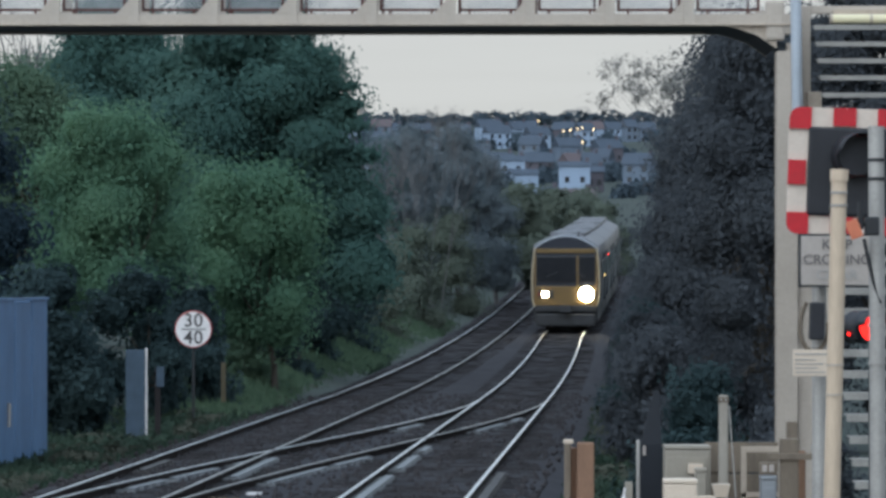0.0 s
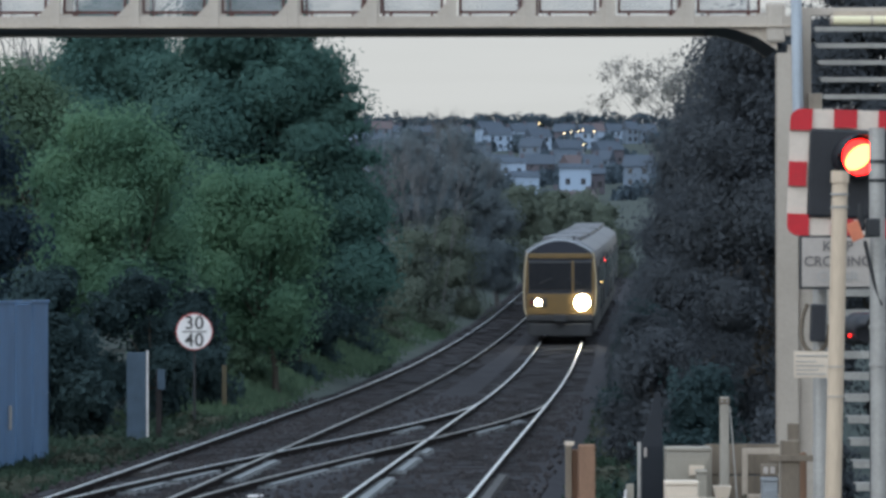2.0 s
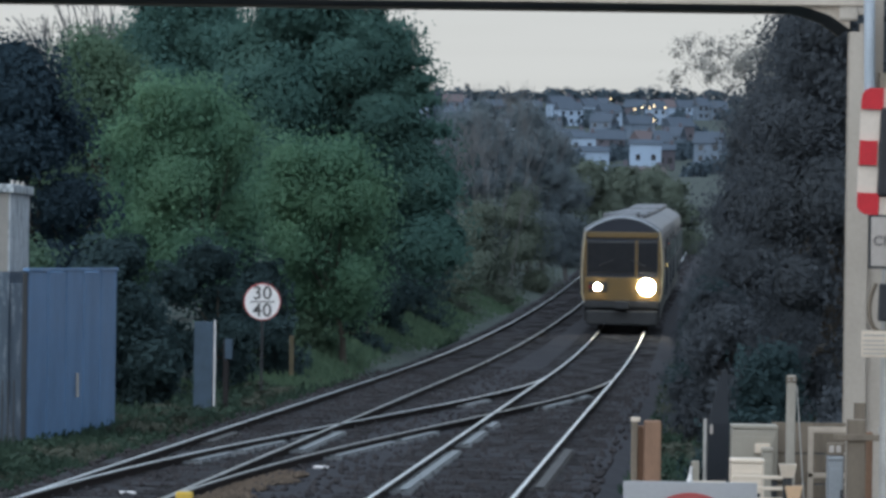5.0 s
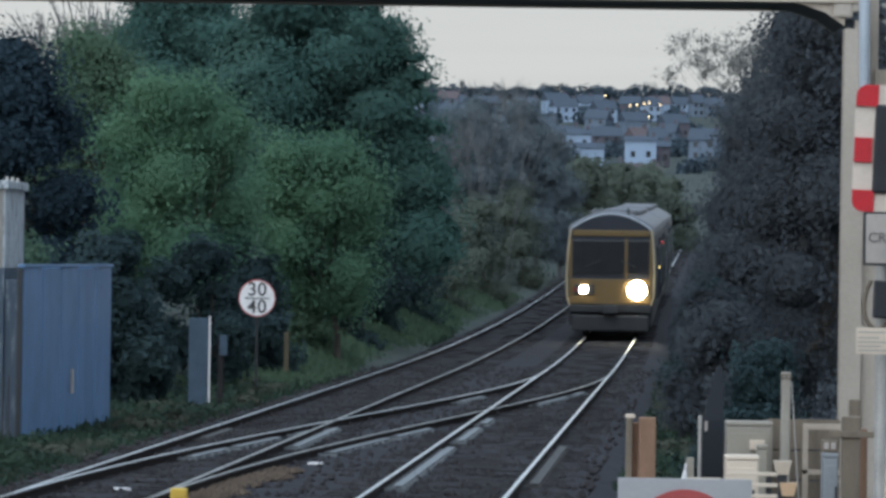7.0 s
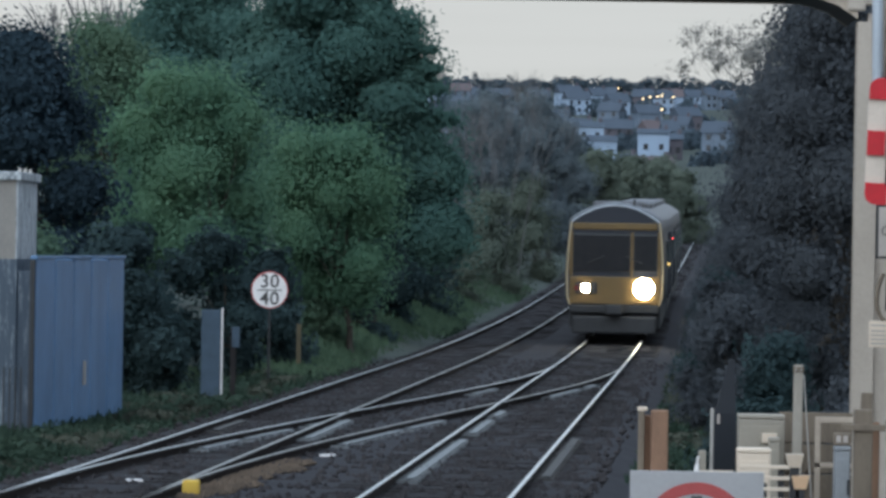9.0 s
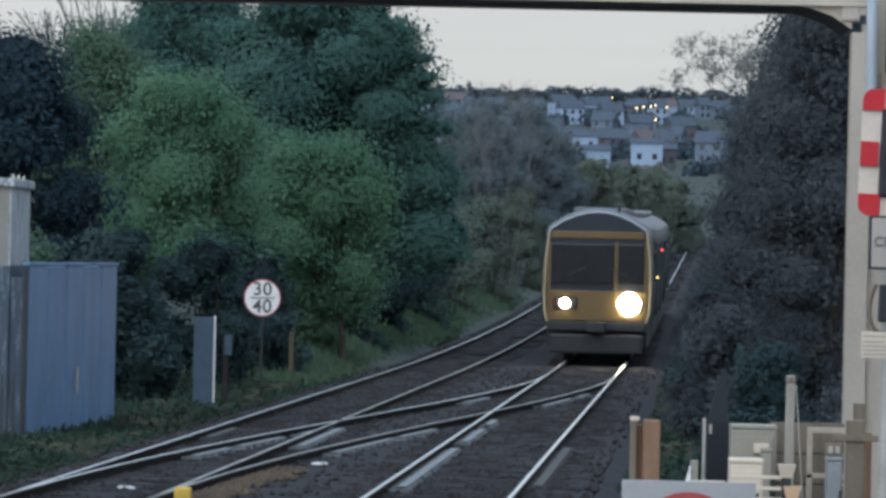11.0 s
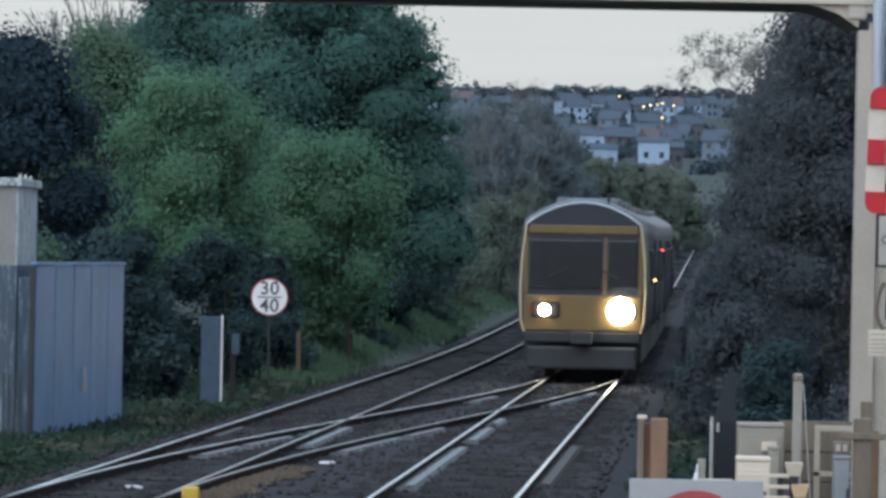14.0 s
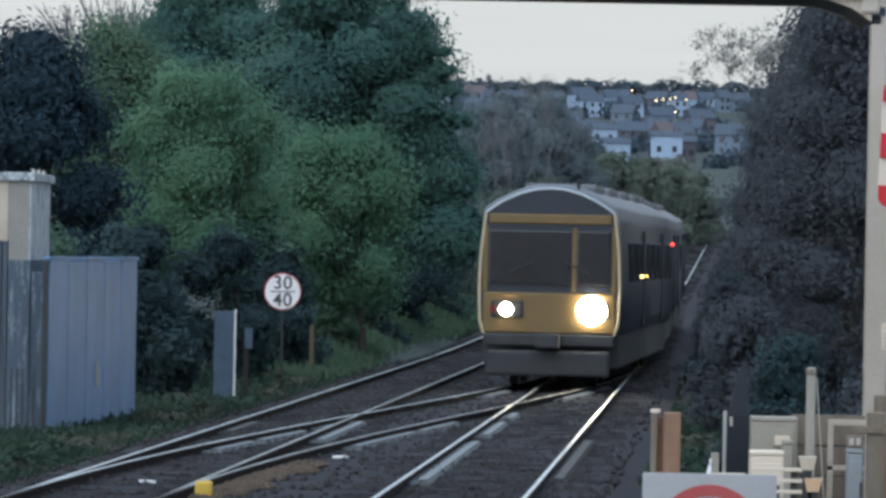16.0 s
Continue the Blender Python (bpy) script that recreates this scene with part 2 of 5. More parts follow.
def land(x, y):
    """Height of the ground: flat round the line, then the town's hill."""
    z = rise(y) - 0.31
    if 108 < y < 330:
        z += min(1.0, max(0.0, far_mid(y) - 1.95 - x) * 0.48) * min(1.0, (y - 108) / 15)
    if y > 300:
        z += 1.4 * (min(y, 400) - 300) / 100
    if y > 400:
        z += 15.0 * (min(y, 1050) - 400) / 650
    if y > 1050:
        z += 55.0 * (min(y, 2400) - 1050) / 1350
    if y > 2400:
        z -= 40.0 * min(1.0, (y - 2400) / 2400)
    if y > 700:
        z += 7.0 * noise.noise(Vector((x * 0.004, y * 0.003, 0.3))) * min(1, (y - 700) / 400)
    return z


def far_mid(y):
    return -6.557 + 0.04114 * y + 2.13e-5 * max(0.0, y - 120) ** 2


def near_mid(y):
    if y > 190:
        return far_mid(y) + 3.084
    return -2.854 + 0.03949 * y - 4.09e-5 * max(0.0, y - 120) ** 2


def cross_mid(y):
    u = min(1.0, max(0.0, (112.0 - y) / 61.8))
    s = u * u * (3 - 2 * u)
    return near_mid(y) * (1 - s) + far_mid(y) * s


def build_ground():
    xs = sorted({*np.round(np.linspace(-30, 40, 36), 2), *np.round(np.linspace(-400, 400, 41), 2), *np.linspace(-2600, 2600, 27)})
    ys = sorted({*np.linspace(-60, 300, 181), *np.linspace(300, 1000, 36), *np.linspace(1000, 2500, 76), *np.linspace(2600, 4800, 12), -600.0, -2000.0})
    v = np.array([(x, y, land(x, y) + (0.10 * noise.noise(Vector((x * 0.5, y * 0.3, 0))) if y < 300 else 0)) for y in ys for x in xs])
    nx = len(xs)
    i = np.arange(len(v)).reshape(len(ys), nx)
    f = np.stack([i[:-1, :-1], i[:-1, 1:], i[1:, 1:], i[1:, :-1]], -1).reshape(-1, 4)
    tagged(raw("ground", v, f, EARTH, smooth=True), "rough dark grassy ground beside the railway", "ground", kind="structure")


def build_ballast():
    ys = np.arange(20, 300, 0.5)
    us = np.linspace(0, 1, 25)
    v = []
    for y in ys:
        a, b = far_mid(y) - 1.9, near_mid(y) + 2.0
        for u in us:
            edge = min(u, 1 - u) * (b - a)
            x = a + (b - a) * u
            z = rise(y) - 0.112 - 0.36 * max(0.0, 0.55 - edge) + 0.035 * noise.noise(Vector((x * 1.7, y * 1.7, 5)))
            v.append((x, y, z))
    i = np.arange(len(v)).reshape(len(ys), len(us))
    f = np.stack([i[:-1, :-1], i[:-1, 1:], i[1:, 1:], i[1:, :-1]], -1).reshape(-1, 4)
    bed = tagged(raw("ballast", np.array(v), f, BALLAST, smooth=True), "dark brown stone ballast under the tracks", "ballast", kind="structure")
    rng = np.random.default_rng(4)
    n = 6000
    y = 46 + 76 * rng.random(n) ** 1.6
    u = 0.03 + 0.94 * rng.random(n)
    a = np.array([far_mid(t) - 1.7 for t in y])
    b = np.array([near_mid(t) + 1.8 for t in y])
    c = np.stack([a + (b - a) * u, y, -0.244 + 0.02 * rng.random(n)], -1)
    octa = np.array([(1, 0, 0), (-1, 0, 0), (0, 1, 0), (0, -1, 0), (0, 0, 1), (0, 0, -1)], float)
    tri = np.array([(0, 2, 4), (2, 1, 4), (1, 3, 4), (3, 0, 4), (2, 0, 5), (1, 2, 5), (3, 1, 5), (0, 3, 5)])
    vs = c[:, None] + octa[None] * (0.022 + 0.028 * rng.random((n, 1, 1))) * (0.6 + 0.8 * rng.random((n, 6, 1)))
    fs = tri[None] + 6 * np.arange(n)[:, None, None]
    tagged(raw("loose_stone", vs.reshape(-1, 3), fs.reshape(-1, 3), STONE, bed), kind="stuff")
    # ochre gravel dumped beside the crossover
    n = 1700
    y = 52.5 + 9.5 * rng.random(n)
    u = rng.random(n) ** 1.3
    keep = u < 0.75 + 0.3 * np.sin(y * 2.3) * np.cos(y * 0.9)
    y, u = y[keep], u[keep]
    n = len(y)
    c = np.stack([np.array([cross_mid(t) for t in y]) + 0.86 + 0.55 * u, y, -0.240 + 0.025 * rng.random(n)], -1)
    vs = c[:, None] + octa[None] * (0.02 + 0.025 * rng.random((n, 1, 1))) * (0.6 + 0.8 * rng.random((n, 6, 1)))
    fs = tri[None] + 6 * np.arange(n)[:, None, None]
    tagged(raw("ochre_gravel", vs.reshape(-1, 3), fs.reshape(-1, 3), TAN, bed), kind="stuff")


HEAD = [(-0.026, -0.001), (-0.021, 0.0015), (0.021, 0.0015), (0.026, -0.001)]
WEB = [(-0.024, -0.002), (-0.029, -0.004), (-0.031, -0.012), (-0.033, -0.035), (-0.010, -0.05), (-0.010, -0.125), (-0.07, -0.15), (0.07, -0.15), (0.010, -0.125), (0.010, -0.05), (0.033, -0.035), (0.031, -0.012), (0.029, -0.004), (0.024, -0.002)]


def sweep(name, profile, mid, off, y0, y1, material, parent, step=1.5, drop=0.0):
    ys = np.linspace(y0, y1, int((y1 - y0) / step) + 2)
    v = np.array([(mid(y) + off + a, y, rise(y) + b - drop) for y in ys for a, b in profile])
    k = len(profile)
    i = np.arange(len(v)).reshape(len(ys), k)
    f = np.stack([i[:-1, :-1], i[:-1, 1:], i[1:, 1:], i[1:, :-1]], -1).reshape(-1, 4)
    return raw(name, v, f, material, parent)


def build_track(name, mid, y0, y1, label, sleepers=True, tops=(None, None)):
    tr = thing(name, label, "railway track", kind="structure")
    for off, top in zip((-0.7525, 0.7525), tops):
        r = sweep("rail", WEB, mid, off, y0, y1, RUST, tr)
        sweep("rail_head", HEAD, mid, off, y0, y1, top or RAILTOP, r)
    if sleepers:
        ys = np.arange(y0, y1, 0.65)
        vs, fs = [], []
        cube = np.array([(a, b, c) for a in (-1, 1) for b in (-1, 1) for c in (-1, 1)], float)
        q = np.array([(0, 1, 3, 2), (4, 6, 7, 5), (0, 4, 5, 1), (2, 3, 7, 6), (0, 2, 6, 4), (1, 5, 7, 3)])
        one = bpy.data.meshes.new("sleeper")
        one.from_pydata((cube * (1.3, 0.125, 0.06)).tolist(), [], q.tolist())
        one.materials.append(SLEEPER)
        j = 0
        for y in ys:
            if 46 < y < 130:
                s = new("sleeper", one)
                s.parent = tr
                s.location = (mid(y) + 0.04 * math.sin(y * 9.1), y, rise(y) - 0.165)
                continue
            vs.append(cube * (1.3 + 0.05 * math.sin(j * 7.7), 0.125, 0.06) + (mid(y), y, rise(y) - 0.165))
            fs.append(q + 8 * j)
            j += 1
        tagged(raw("sleepers", np.concatenate(vs), np.concatenate(fs), SLEEPER, tr), kind="stuff")
    return tr


def build_points():
    """Steel plates and check rails where the crossover leaves and joins the two tracks."""
    for y0, y1, mid, off, steel in ((57, 69, near_mid, -0.60, PLATE), (71.5, 77, near_mid, -0.60, PLATE), (79, 81.5, near_mid, -0.60, PLATE), (58, 70, near_mid, 0.90, PLATE_DARK),
                                    (64.5, 67.3, cross_mid, -0.60, PLATE), (68, 71.7, cross_mid, -0.60, PLATE), (73.3, 76, cross_mid, -0.60, PLATE), (91, 94.5, cross_mid, -0.60, PLATE),
                                    (66.5, 72, cross_mid, 0.90, PLATE), (72.8, 76.5, cross_mid, 0.90, PLATE), (90, 95, cross_mid, 0.90, PLATE), (96.5, 98.5, cross_mid, 0.90, PLATE),
                                    (68.5, 76, far_mid, 0.90, PLATE), (71, 75, far_mid, -0.60, PLATE_DARK)):
        tr = thing("check_rail", "worn steel check rail bolted beside the running rail", "check rail", group="check rails at the points", kind="structure")
        sweep("guard_bar", [(-0.05, -0.15), (-0.05, -0.055), (0.06, -0.055), (0.06, -0.15)], mid, off, y0, y1, steel, tr)
        bm = bmesh.new()
        y = y0
        while y < y1:
            box(bm, mid(y) + off - 0.16, mid(y) + off + 0.10, y - 0.09, y + 0.09, rise(y) - 0.14, rise(y) - 0.075)
            y += 0.65
        part("chairs", bm, steel, tr)


build_ground()
build_ballast()
build_track("track_near", near_mid, 20, 300, "shiny steel running rails on dark timber sleepers")
build_track("track_far", far_mid, 20, 300, "steel running rails on dark timber sleepers", tops=(RAILTOP, RAILTOP_DULL))
build_track("track_crossover", cross_mid, 48.0, 112.0, "crossover rails joining the two tracks", sleepers=False, tops=(RAILTOP, RAILTOP_DULL))
build_points()


# ---- plants ----
def leaves(name, blobs, count, size, material, parent, seed, clump=0.30, core=0.34, kind=""):
    """Many small leaves in clumps over the outside of the blobs (x, y, z, rx, ry, rz), uneven and with gaps."""
    rng = np.random.default_rng(seed)
    b = np.array(blobs, float)
    area = (b[:, 3] * b[:, 5]) ** 0.9
    per = np.maximum(20, count * area / area.sum()).astype(int)
    pts, nor, wide = [], [], []
    for (x, y, z, rx, ry, rz), n in zip(b, per):
        m = max(10, n // 64)
        d = rng.normal(size=(m, 3))
        d /= np.linalg.norm(d, axis=1)[:, None]
        r = 0.84 + 0.18 * rng.random(m)
        lump = 1 + 0.16 * np.sin(d[:, 0] * 5 + seed) * np.cos(d[:, 2] * 6 + x)
        c = d * (r * lump)[:, None] * (rx, ry, rz)
        w = rng.integers(0, m, n)
        s = clump * (0.5 + rng.random(m))
        g = np.clip(rng.normal(size=(n, 3)), -1.5, 1.5) * s[w][:, None] * (1, 1, 0.7)
        deep = rng.random(n) < core
        e = rng.normal(size=(n, 3))
        e /= np.linalg.norm(e, axis=1)[:, None]
        p = np.where(deep[:, None], e * (0.80 + 0.08 * rng.random((n, 1))) * (rx, ry, rz), c[w] + g) + (x, y, z)
        d = np.where(deep[:, None], e, d[w])
        w = np.arange(n)
        wide.append(np.where(deep, 2.1, 1.0))
        pts.append(p)
        nor.append(d[w] * 1.5 + rng.normal(size=(n, 3)) * 0.24 + (0, 0, 0.3))
    p, nn = np.concatenate(pts), np.concatenate(nor)
    nn /= np.linalg.norm(nn, axis=1)[:, None]
    u = np.cross(nn, rng.normal(size=nn.shape))
    u /= np.linalg.norm(u, axis=1)[:, None]
    v = np.cross(nn, u)
    k = size * (0.55 + 0.9 * rng.random((len(p), 1))) * np.concatenate(wide)[:, None]
    droop = nn * k * 0.25
    q = np.stack([p - u * k - droop, p - v * k * 0.55, p + u * k - droop, p + v * k * 0.55], 1)
    f = np.arange(len(p) * 4).reshape(-1, 4)
    ob = raw(name, q.reshape(-1, 3), f, material, parent)
    if kind:
        ob["kind"] = kind
    return ob


def limbs(bm, base, tips, r, seed, bend=0.5):
    """A tapered trunk from base that forks to the tips."""
    rng = random.Random(seed)
    base = Vector(base)
    top = sum((Vector(t) for t in tips), Vector()) / len(tips)
    fork = base.lerp(top, 0.45)
    a = base
    for i in range(1, 5):
        b = base.lerp(fork, i / 4) + Vector((rng.uniform(-1, 1), rng.uniform(-1, 1), 0)) * 0.08
        rod(bm, a, b, r * (1 - 0.1 * (i - 1)), r * (1 - 0.1 * i), 8)
        a = b
    for t in tips:
        p, t = a, Vector(t)
        for i in range(1, 5):
            q = a.lerp(t, i / 4) + Vector((rng.uniform(-1, 1), rng.uniform(-1, 1), rng.uniform(-0.3, 0.6))) * bend * 0.3
            rod(bm, p, q, r * 0.55 * (1.1 - i * 0.22), r * 0.55 * (0.9 - i * 0.2), 6)
            p = q


def tree(name, label, blobs, count, size, material, seed, trunk=0.22, bark=None, clump=0.3, category="tree", group="", core=0.34):
    x, y = blobs[0][0], blobs[0][1]
    z = land(x, y) - 0.1
    t = thing(name, label, category, (x, y, z), group=group)
    rel = [(a - x, b - y, c - z, d, e, f) for a, b, c, d, e, f in blobs]
    bm = bmesh.new()
    limbs(bm, (0, 0, 0), [r[:3] for r in rel] if len(rel) > 1 else [rel[0][:3], (0.6, 0, rel[0][2])], trunk, seed)
    part("trunk", bm, bark or BARK, t)
    leaves("crown", rel, count, size, material, t, seed, clump, core)
    return t


def crown_blobs(x, y, z0, z1, half, n, seed, depth=1.0, lean=0.0):
    """Blobs that make up a roundish crown between two heights."""
    rng = random.Random(seed)
    out = []
    for i in range(n):
        h = (i + 0.5) / n
        w = half * (0.28 + 0.86 * math.sin(math.pi * min(1, 0.25 + 0.72 * h)))
        a = i * 2.4 + rng.random()
        r = half * rng.uniform(0.34, 0.52)
        out.append((x + lean * max(0.0, h - 0.4) + math.cos(a) * (w - r) * 0.9, y + math.sin(a) * (w - r) * depth, z0 + r * 0.6 + (z1 - z0 - 1.6 * r) * h, r, r, r * rng.uniform(0.75, 1.0)))
    return out


def twiggy(name, label, x, y, z1, half, seed, material=None, buds=0, thick=0.12, category="tree", low=0.35, forks=4, lean=0.0):
    """A bare tree: limbs that fork again and again into fine twigs."""
    z = land(x, y) - 0.1
    t = thing(name, label, category, (x, y, z))
    rng = random.Random(seed)
    vs, fs, ends = [], [], []

    def stick(p, q, r0, r1):
        d = (q - p).normalized()
        a = d.cross(Vector((0.31, 0.2, 0.93))).normalized()
        b = d.cross(a)
        k = len(vs)
        for c, r in ((p, r0), (q, r1)):
            for j in range(3):
                w = j * 2.094
                vs.append(tuple(c + (a * math.cos(w) + b * math.sin(w)) * r))
        for j in range(3):
            fs.append((k + j, k + (j + 1) % 3, k + 3 + (j + 1) % 3, k + 3 + j))

    def grow(p, d, length, r, depth):
        q = p + d * length
        stick(p, q, r, r * 0.65)
        if depth == 0:
            ends.append(q)
            return
        for _ in range(3 if depth > 1 else 4):
            e = (d + Vector((rng.uniform(-1, 1) * half / (z1 * 0.4), rng.uniform(-1, 1) * half / (z1 * 0.4), rng.uniform(-0.15, 0.7)))).normalized()
            grow(q, e, length * rng.uniform(0.55, 0.8), r * 0.62, depth - 1)

    h = z1 - z
    for k in range(3):
        grow(Vector((0.25 * k - 0.25, 0.2 * k, 0)), Vector((lean + rng.uniform(-0.25, 0.25), rng.uniform(-0.2, 0.2), 1)).normalized(), h * low, thick, forks)
    raw("bough", np.array(vs), np.array(fs), material or BARK, t)
    if buds:
        e = np.array([tuple(q) for q in ends])
        leaves("bud_spray", [(*q, 0.12, 0.12, 0.12) for q in e[:: max(1, len(e) // 500)]], buds, 0.02, LEAF_BUD, t, seed, 0.09, kind="stuff")
    return t


def build_trees():
    # tall broadleaf trees on the far side of the line
    tree("broadleaf_tree", "tall dark green broadleaf tree in full leaf", crown_blobs(-5.4, 137, 2.6, 12.2, 3.0, 17, 3) + [(-3.2, 136, 5.2, 1.25, 1.2, 1.1), (-2.95, 136.5, 7.1, 0.75, 0.9, 0.6), (-3.4, 136.5, 8.3, 0.6, 0.8, 0.5), (-2.5, 136, 4.4, 1.2, 1.1, 1.0), (-2.2, 135.5, 2.9, 1.1, 1.1, 1.0), (-3.6, 135, 6.2, 1.0, 1.0, 0.8), (-4.6, 135, 7.6, 1.2, 1.0, 0.8),
        (-2.7, 136, 7.75, 0.5, 0.5, 0.16), (-2.55, 136, 7.25, 0.5, 0.5, 0.16), (-3.15, 136, 8.45, 0.5, 0.5, 0.18), (-2.45, 136, 6.7, 0.5, 0.5, 0.18), (-2.1, 136, 5.9, 0.5, 0.5, 0.2)], 98000, 0.064, LEAF_BIG, 11, 0.3, group="tall trees beside the line")
    tree("broadleaf_tree", "tall dark green broadleaf tree in full leaf", crown_blobs(-9.3, 142, 2.0, 11.2, 2.9, 13, 5), 72000, 0.065, LEAF_BIG, 12, 0.3, group="tall trees beside the line")
    tree("broadleaf_tree", "lighter green broadleaf tree behind bushes", crown_blobs(-10.6, 128, 1.5, 8.4, 1.9, 10, 8), 54000, 0.06, LEAF_MID, 13, 0.25, group="tall trees beside the line")
    tree("broadleaf_tree", "dark broadleaf tree seen behind the taller ones", crown_blobs(-6.6, 155, 1.5, 10.6, 3.4, 12, 9), 14000, 0.12, LEAF_BIG, 14, 0.3, group="tall trees beside the line")
    tree("conifer", "very dark dense conifer beside the lineside cabinet", crown_blobs(-10.3, 104, 0.5, 7.2, 1.9, 12, 21), 36000, 0.07, LEAF_DARK, 15, 0.22, category="conifer")
    # round light green bushes
    tree("round_bush", "tall rounded fresh green bush", crown_blobs(-7.35, 113, 1.2, 6.2, 1.75, 12, 31) + [(-7.9, 112.5, 5.85, 0.55, 0.6, 0.5), (-7.1, 112.5, 5.75, 0.6, 0.6, 0.5), (-6.35, 112.5, 5.2, 0.65, 0.6, 0.6), (-8.5, 112.5, 4.9, 0.6, 0.6, 0.6)], 82000, 0.044, LEAF_LIGHT, 16, 0.09, category="bush", clump=0.3, core=0.5)
    tree("round_bush", "rounded fresh green bush in new leaf", crown_blobs(-4.55, 121, 0.9, 5.1, 1.5, 10, 33) + [(-5.3, 120.5, 4.7, 0.6, 0.6, 0.5), (-4.1, 120.5, 4.75, 0.65, 0.6, 0.5), (-3.6, 120.5, 3.9, 0.65, 0.6, 0.7), (-5.75, 120.5, 3.9, 0.6, 0.6, 0.6)], 64000, 0.044, LEAF_LIGHT, 17, 0.09, category="bush", clump=0.3, core=0.5)
    for i, (x, y, h, w) in enumerate([(-9.4, 96, 3.2, 1.3), (-7.9, 100, 3.3, 1.3), (-6.5, 106, 3.1, 1.2), (-5.6, 112, 2.7, 1.1), (-5.1, 122, 2.9, 1.2), (-4.5, 133, 3.0, 1.2),
                                      (-4.1, 147, 3.5, 1.4), (-3.4, 163, 3.6, 1.3), (-2.6, 182, 3.8, 1.4), (-1.4, 203, 4.6, 1.7), (0.2, 226, 5.0, 1.8), (-4.4, 172, 5.0, 2.0), (-3.4, 195, 5.5, 2.0), (-7.2, 94, 2.2, 1.1)]):
        tree("undergrowth_bush", "dull green undergrowth bush on the bank", crown_blobs(x, y, rise(y) - 0.4, rise(y) + h, w, 6, 40 + i), 10500, 0.066, LEAF_CURVE if y > 180 else LEAF_UNDER if i % 4 else LEAF_MID, 50 + i, 0.06, category="bush", clump=0.18 if y < 150 else 0.4, group="undergrowth on the bank")
    # budding trees in the middle distance
    for i, (x, y, z1, w) in enumerate([(-1.3, 232, 10.0, 2.0), (0.7, 238, 10.2, 2.0), (2.0, 246, 9.0, 1.6), (-2.6, 225, 9.4, 1.7)]):
        tree("budding_tree", "tree just coming into bud, tinted blue-grey for haze", crown_blobs(x, y, 2.2, z1, w, 10, 70 + i), 27000, 0.07, LEAF_HAZY, 80 + i, 0.16, BARK_PALE, 0.3, group="budding trees")
    twiggy("bare_tree", "bare twiggy tree standing above the budding trees", -0.9, 240, 10.3, 2.6, 5, BARK_PALE, 0, 0.062, forks=5)
    twiggy("bare_tree", "bare twiggy tree standing above the budding trees", 1.0, 244, 10.3, 2.4, 8, BARK_PALE, 0, 0.058, forks=5)
    for x, y, z1, k in ((-1.75, 219, 8.0, 31), (-0.35, 221, 8.2, 33), (-2.7, 214, 7.4, 35)):
        twiggy("bare_tree", "slender bare tree with pale upright stems", x, y, z1, 1.2, k, BARK_PALE, 0, 0.032, low=0.4)
    for i, (x, y, z1, w) in enumerate([(4.0, 272, 8.4, 2.4), (6.1, 285, 8.3, 1.9), (7.9, 300, 8.0, 1.9), (1.6, 268, 7.4, 1.9), (9.6, 305, 7.8, 1.9), (8.8, 318, 8.8, 2.0)]):
        tree("lineside_tree", "dull green tree where the line curves away", crown_blobs(x, y, 2.0, z1, w, 9, 90 + i), 14000, 0.11, LEAF_CURVE, 100 + i, 0.16, clump=0.28, group="trees at the curve")
    # dark trees on the near side
    for i, (x, y, z1, w, n) in enumerate([(5.0, 80, 6.9, 1.5, 17000), (5.1, 92, 7.6, 1.5, 16000), (5.75, 104, 8.0, 1.75, 15000), (6.2, 122, 8.2, 1.6, 12000), (7.2, 142, 8.2, 1.9, 12000), (8.3, 165, 8.2, 2.0, 11000), (9.6, 190, 8.0, 2.2, 10000), (11.2, 220, 7.6, 2.4, 9000), (7.1, 86, 9.4, 2.1, 16000)]):
        tree("ivy_clad_tree", "dark dense ivy-clad tree close beside the line", crown_blobs(x, y, rise(y) - 0.3, z1, w, 13, 110 + i, lean=0.5 if 85 < y < 150 and x < 6.7 or y == 142 else 0.0), int(n * (2.8 if y < 110 else 1.6)), 0.043 if y < 110 else 0.066, LEAF_IVY, 120 + i, 0.2, clump=0.3, core=0.52, group="dark trees on the near side")
    for i, (x, y, h, w) in enumerate([(3.6, 70, 1.5, 0.7), (4.7, 66, 1.3, 0.8), (3.3, 78, 2.0, 0.7), (3.55, 88, 2.3, 0.8), (3.85, 97, 2.5, 0.8), (4.4, 108, 2.8, 0.9), (4.9, 122, 2.8, 0.9), (5.7, 138, 3.0, 1.1), (2.9, 63, 0.7, 0.6), (3.9, 60, 0.8, 0.7), (6.5, 158, 3.2, 1.2)]):
        tree("bramble", "dark low bramble and weeds beside the near track", crown_blobs(x, y, rise(y) - 0.5, rise(y) + h, w, 6, 140 + i), 10500, 0.048, LEAF_IVY if i % 4 else LEAF_UNDER, 150 + i, 0.04, category="bramble", clump=0.15, group="brambles beside the near track")
    twiggy("bare_tree", "bare tree with a few greyish buds against the sky", 8.25, 112, 9.0, 2.6, 4, BARK_PALE, 9000, 0.03, low=0.33, forks=5, lean=-0.2)
    twiggy("bare_tree", "bare tree with pale twigs against the sky", -11.6, 150, 10.6, 2.0, 14, BARK_PALE, 0, 0.10)


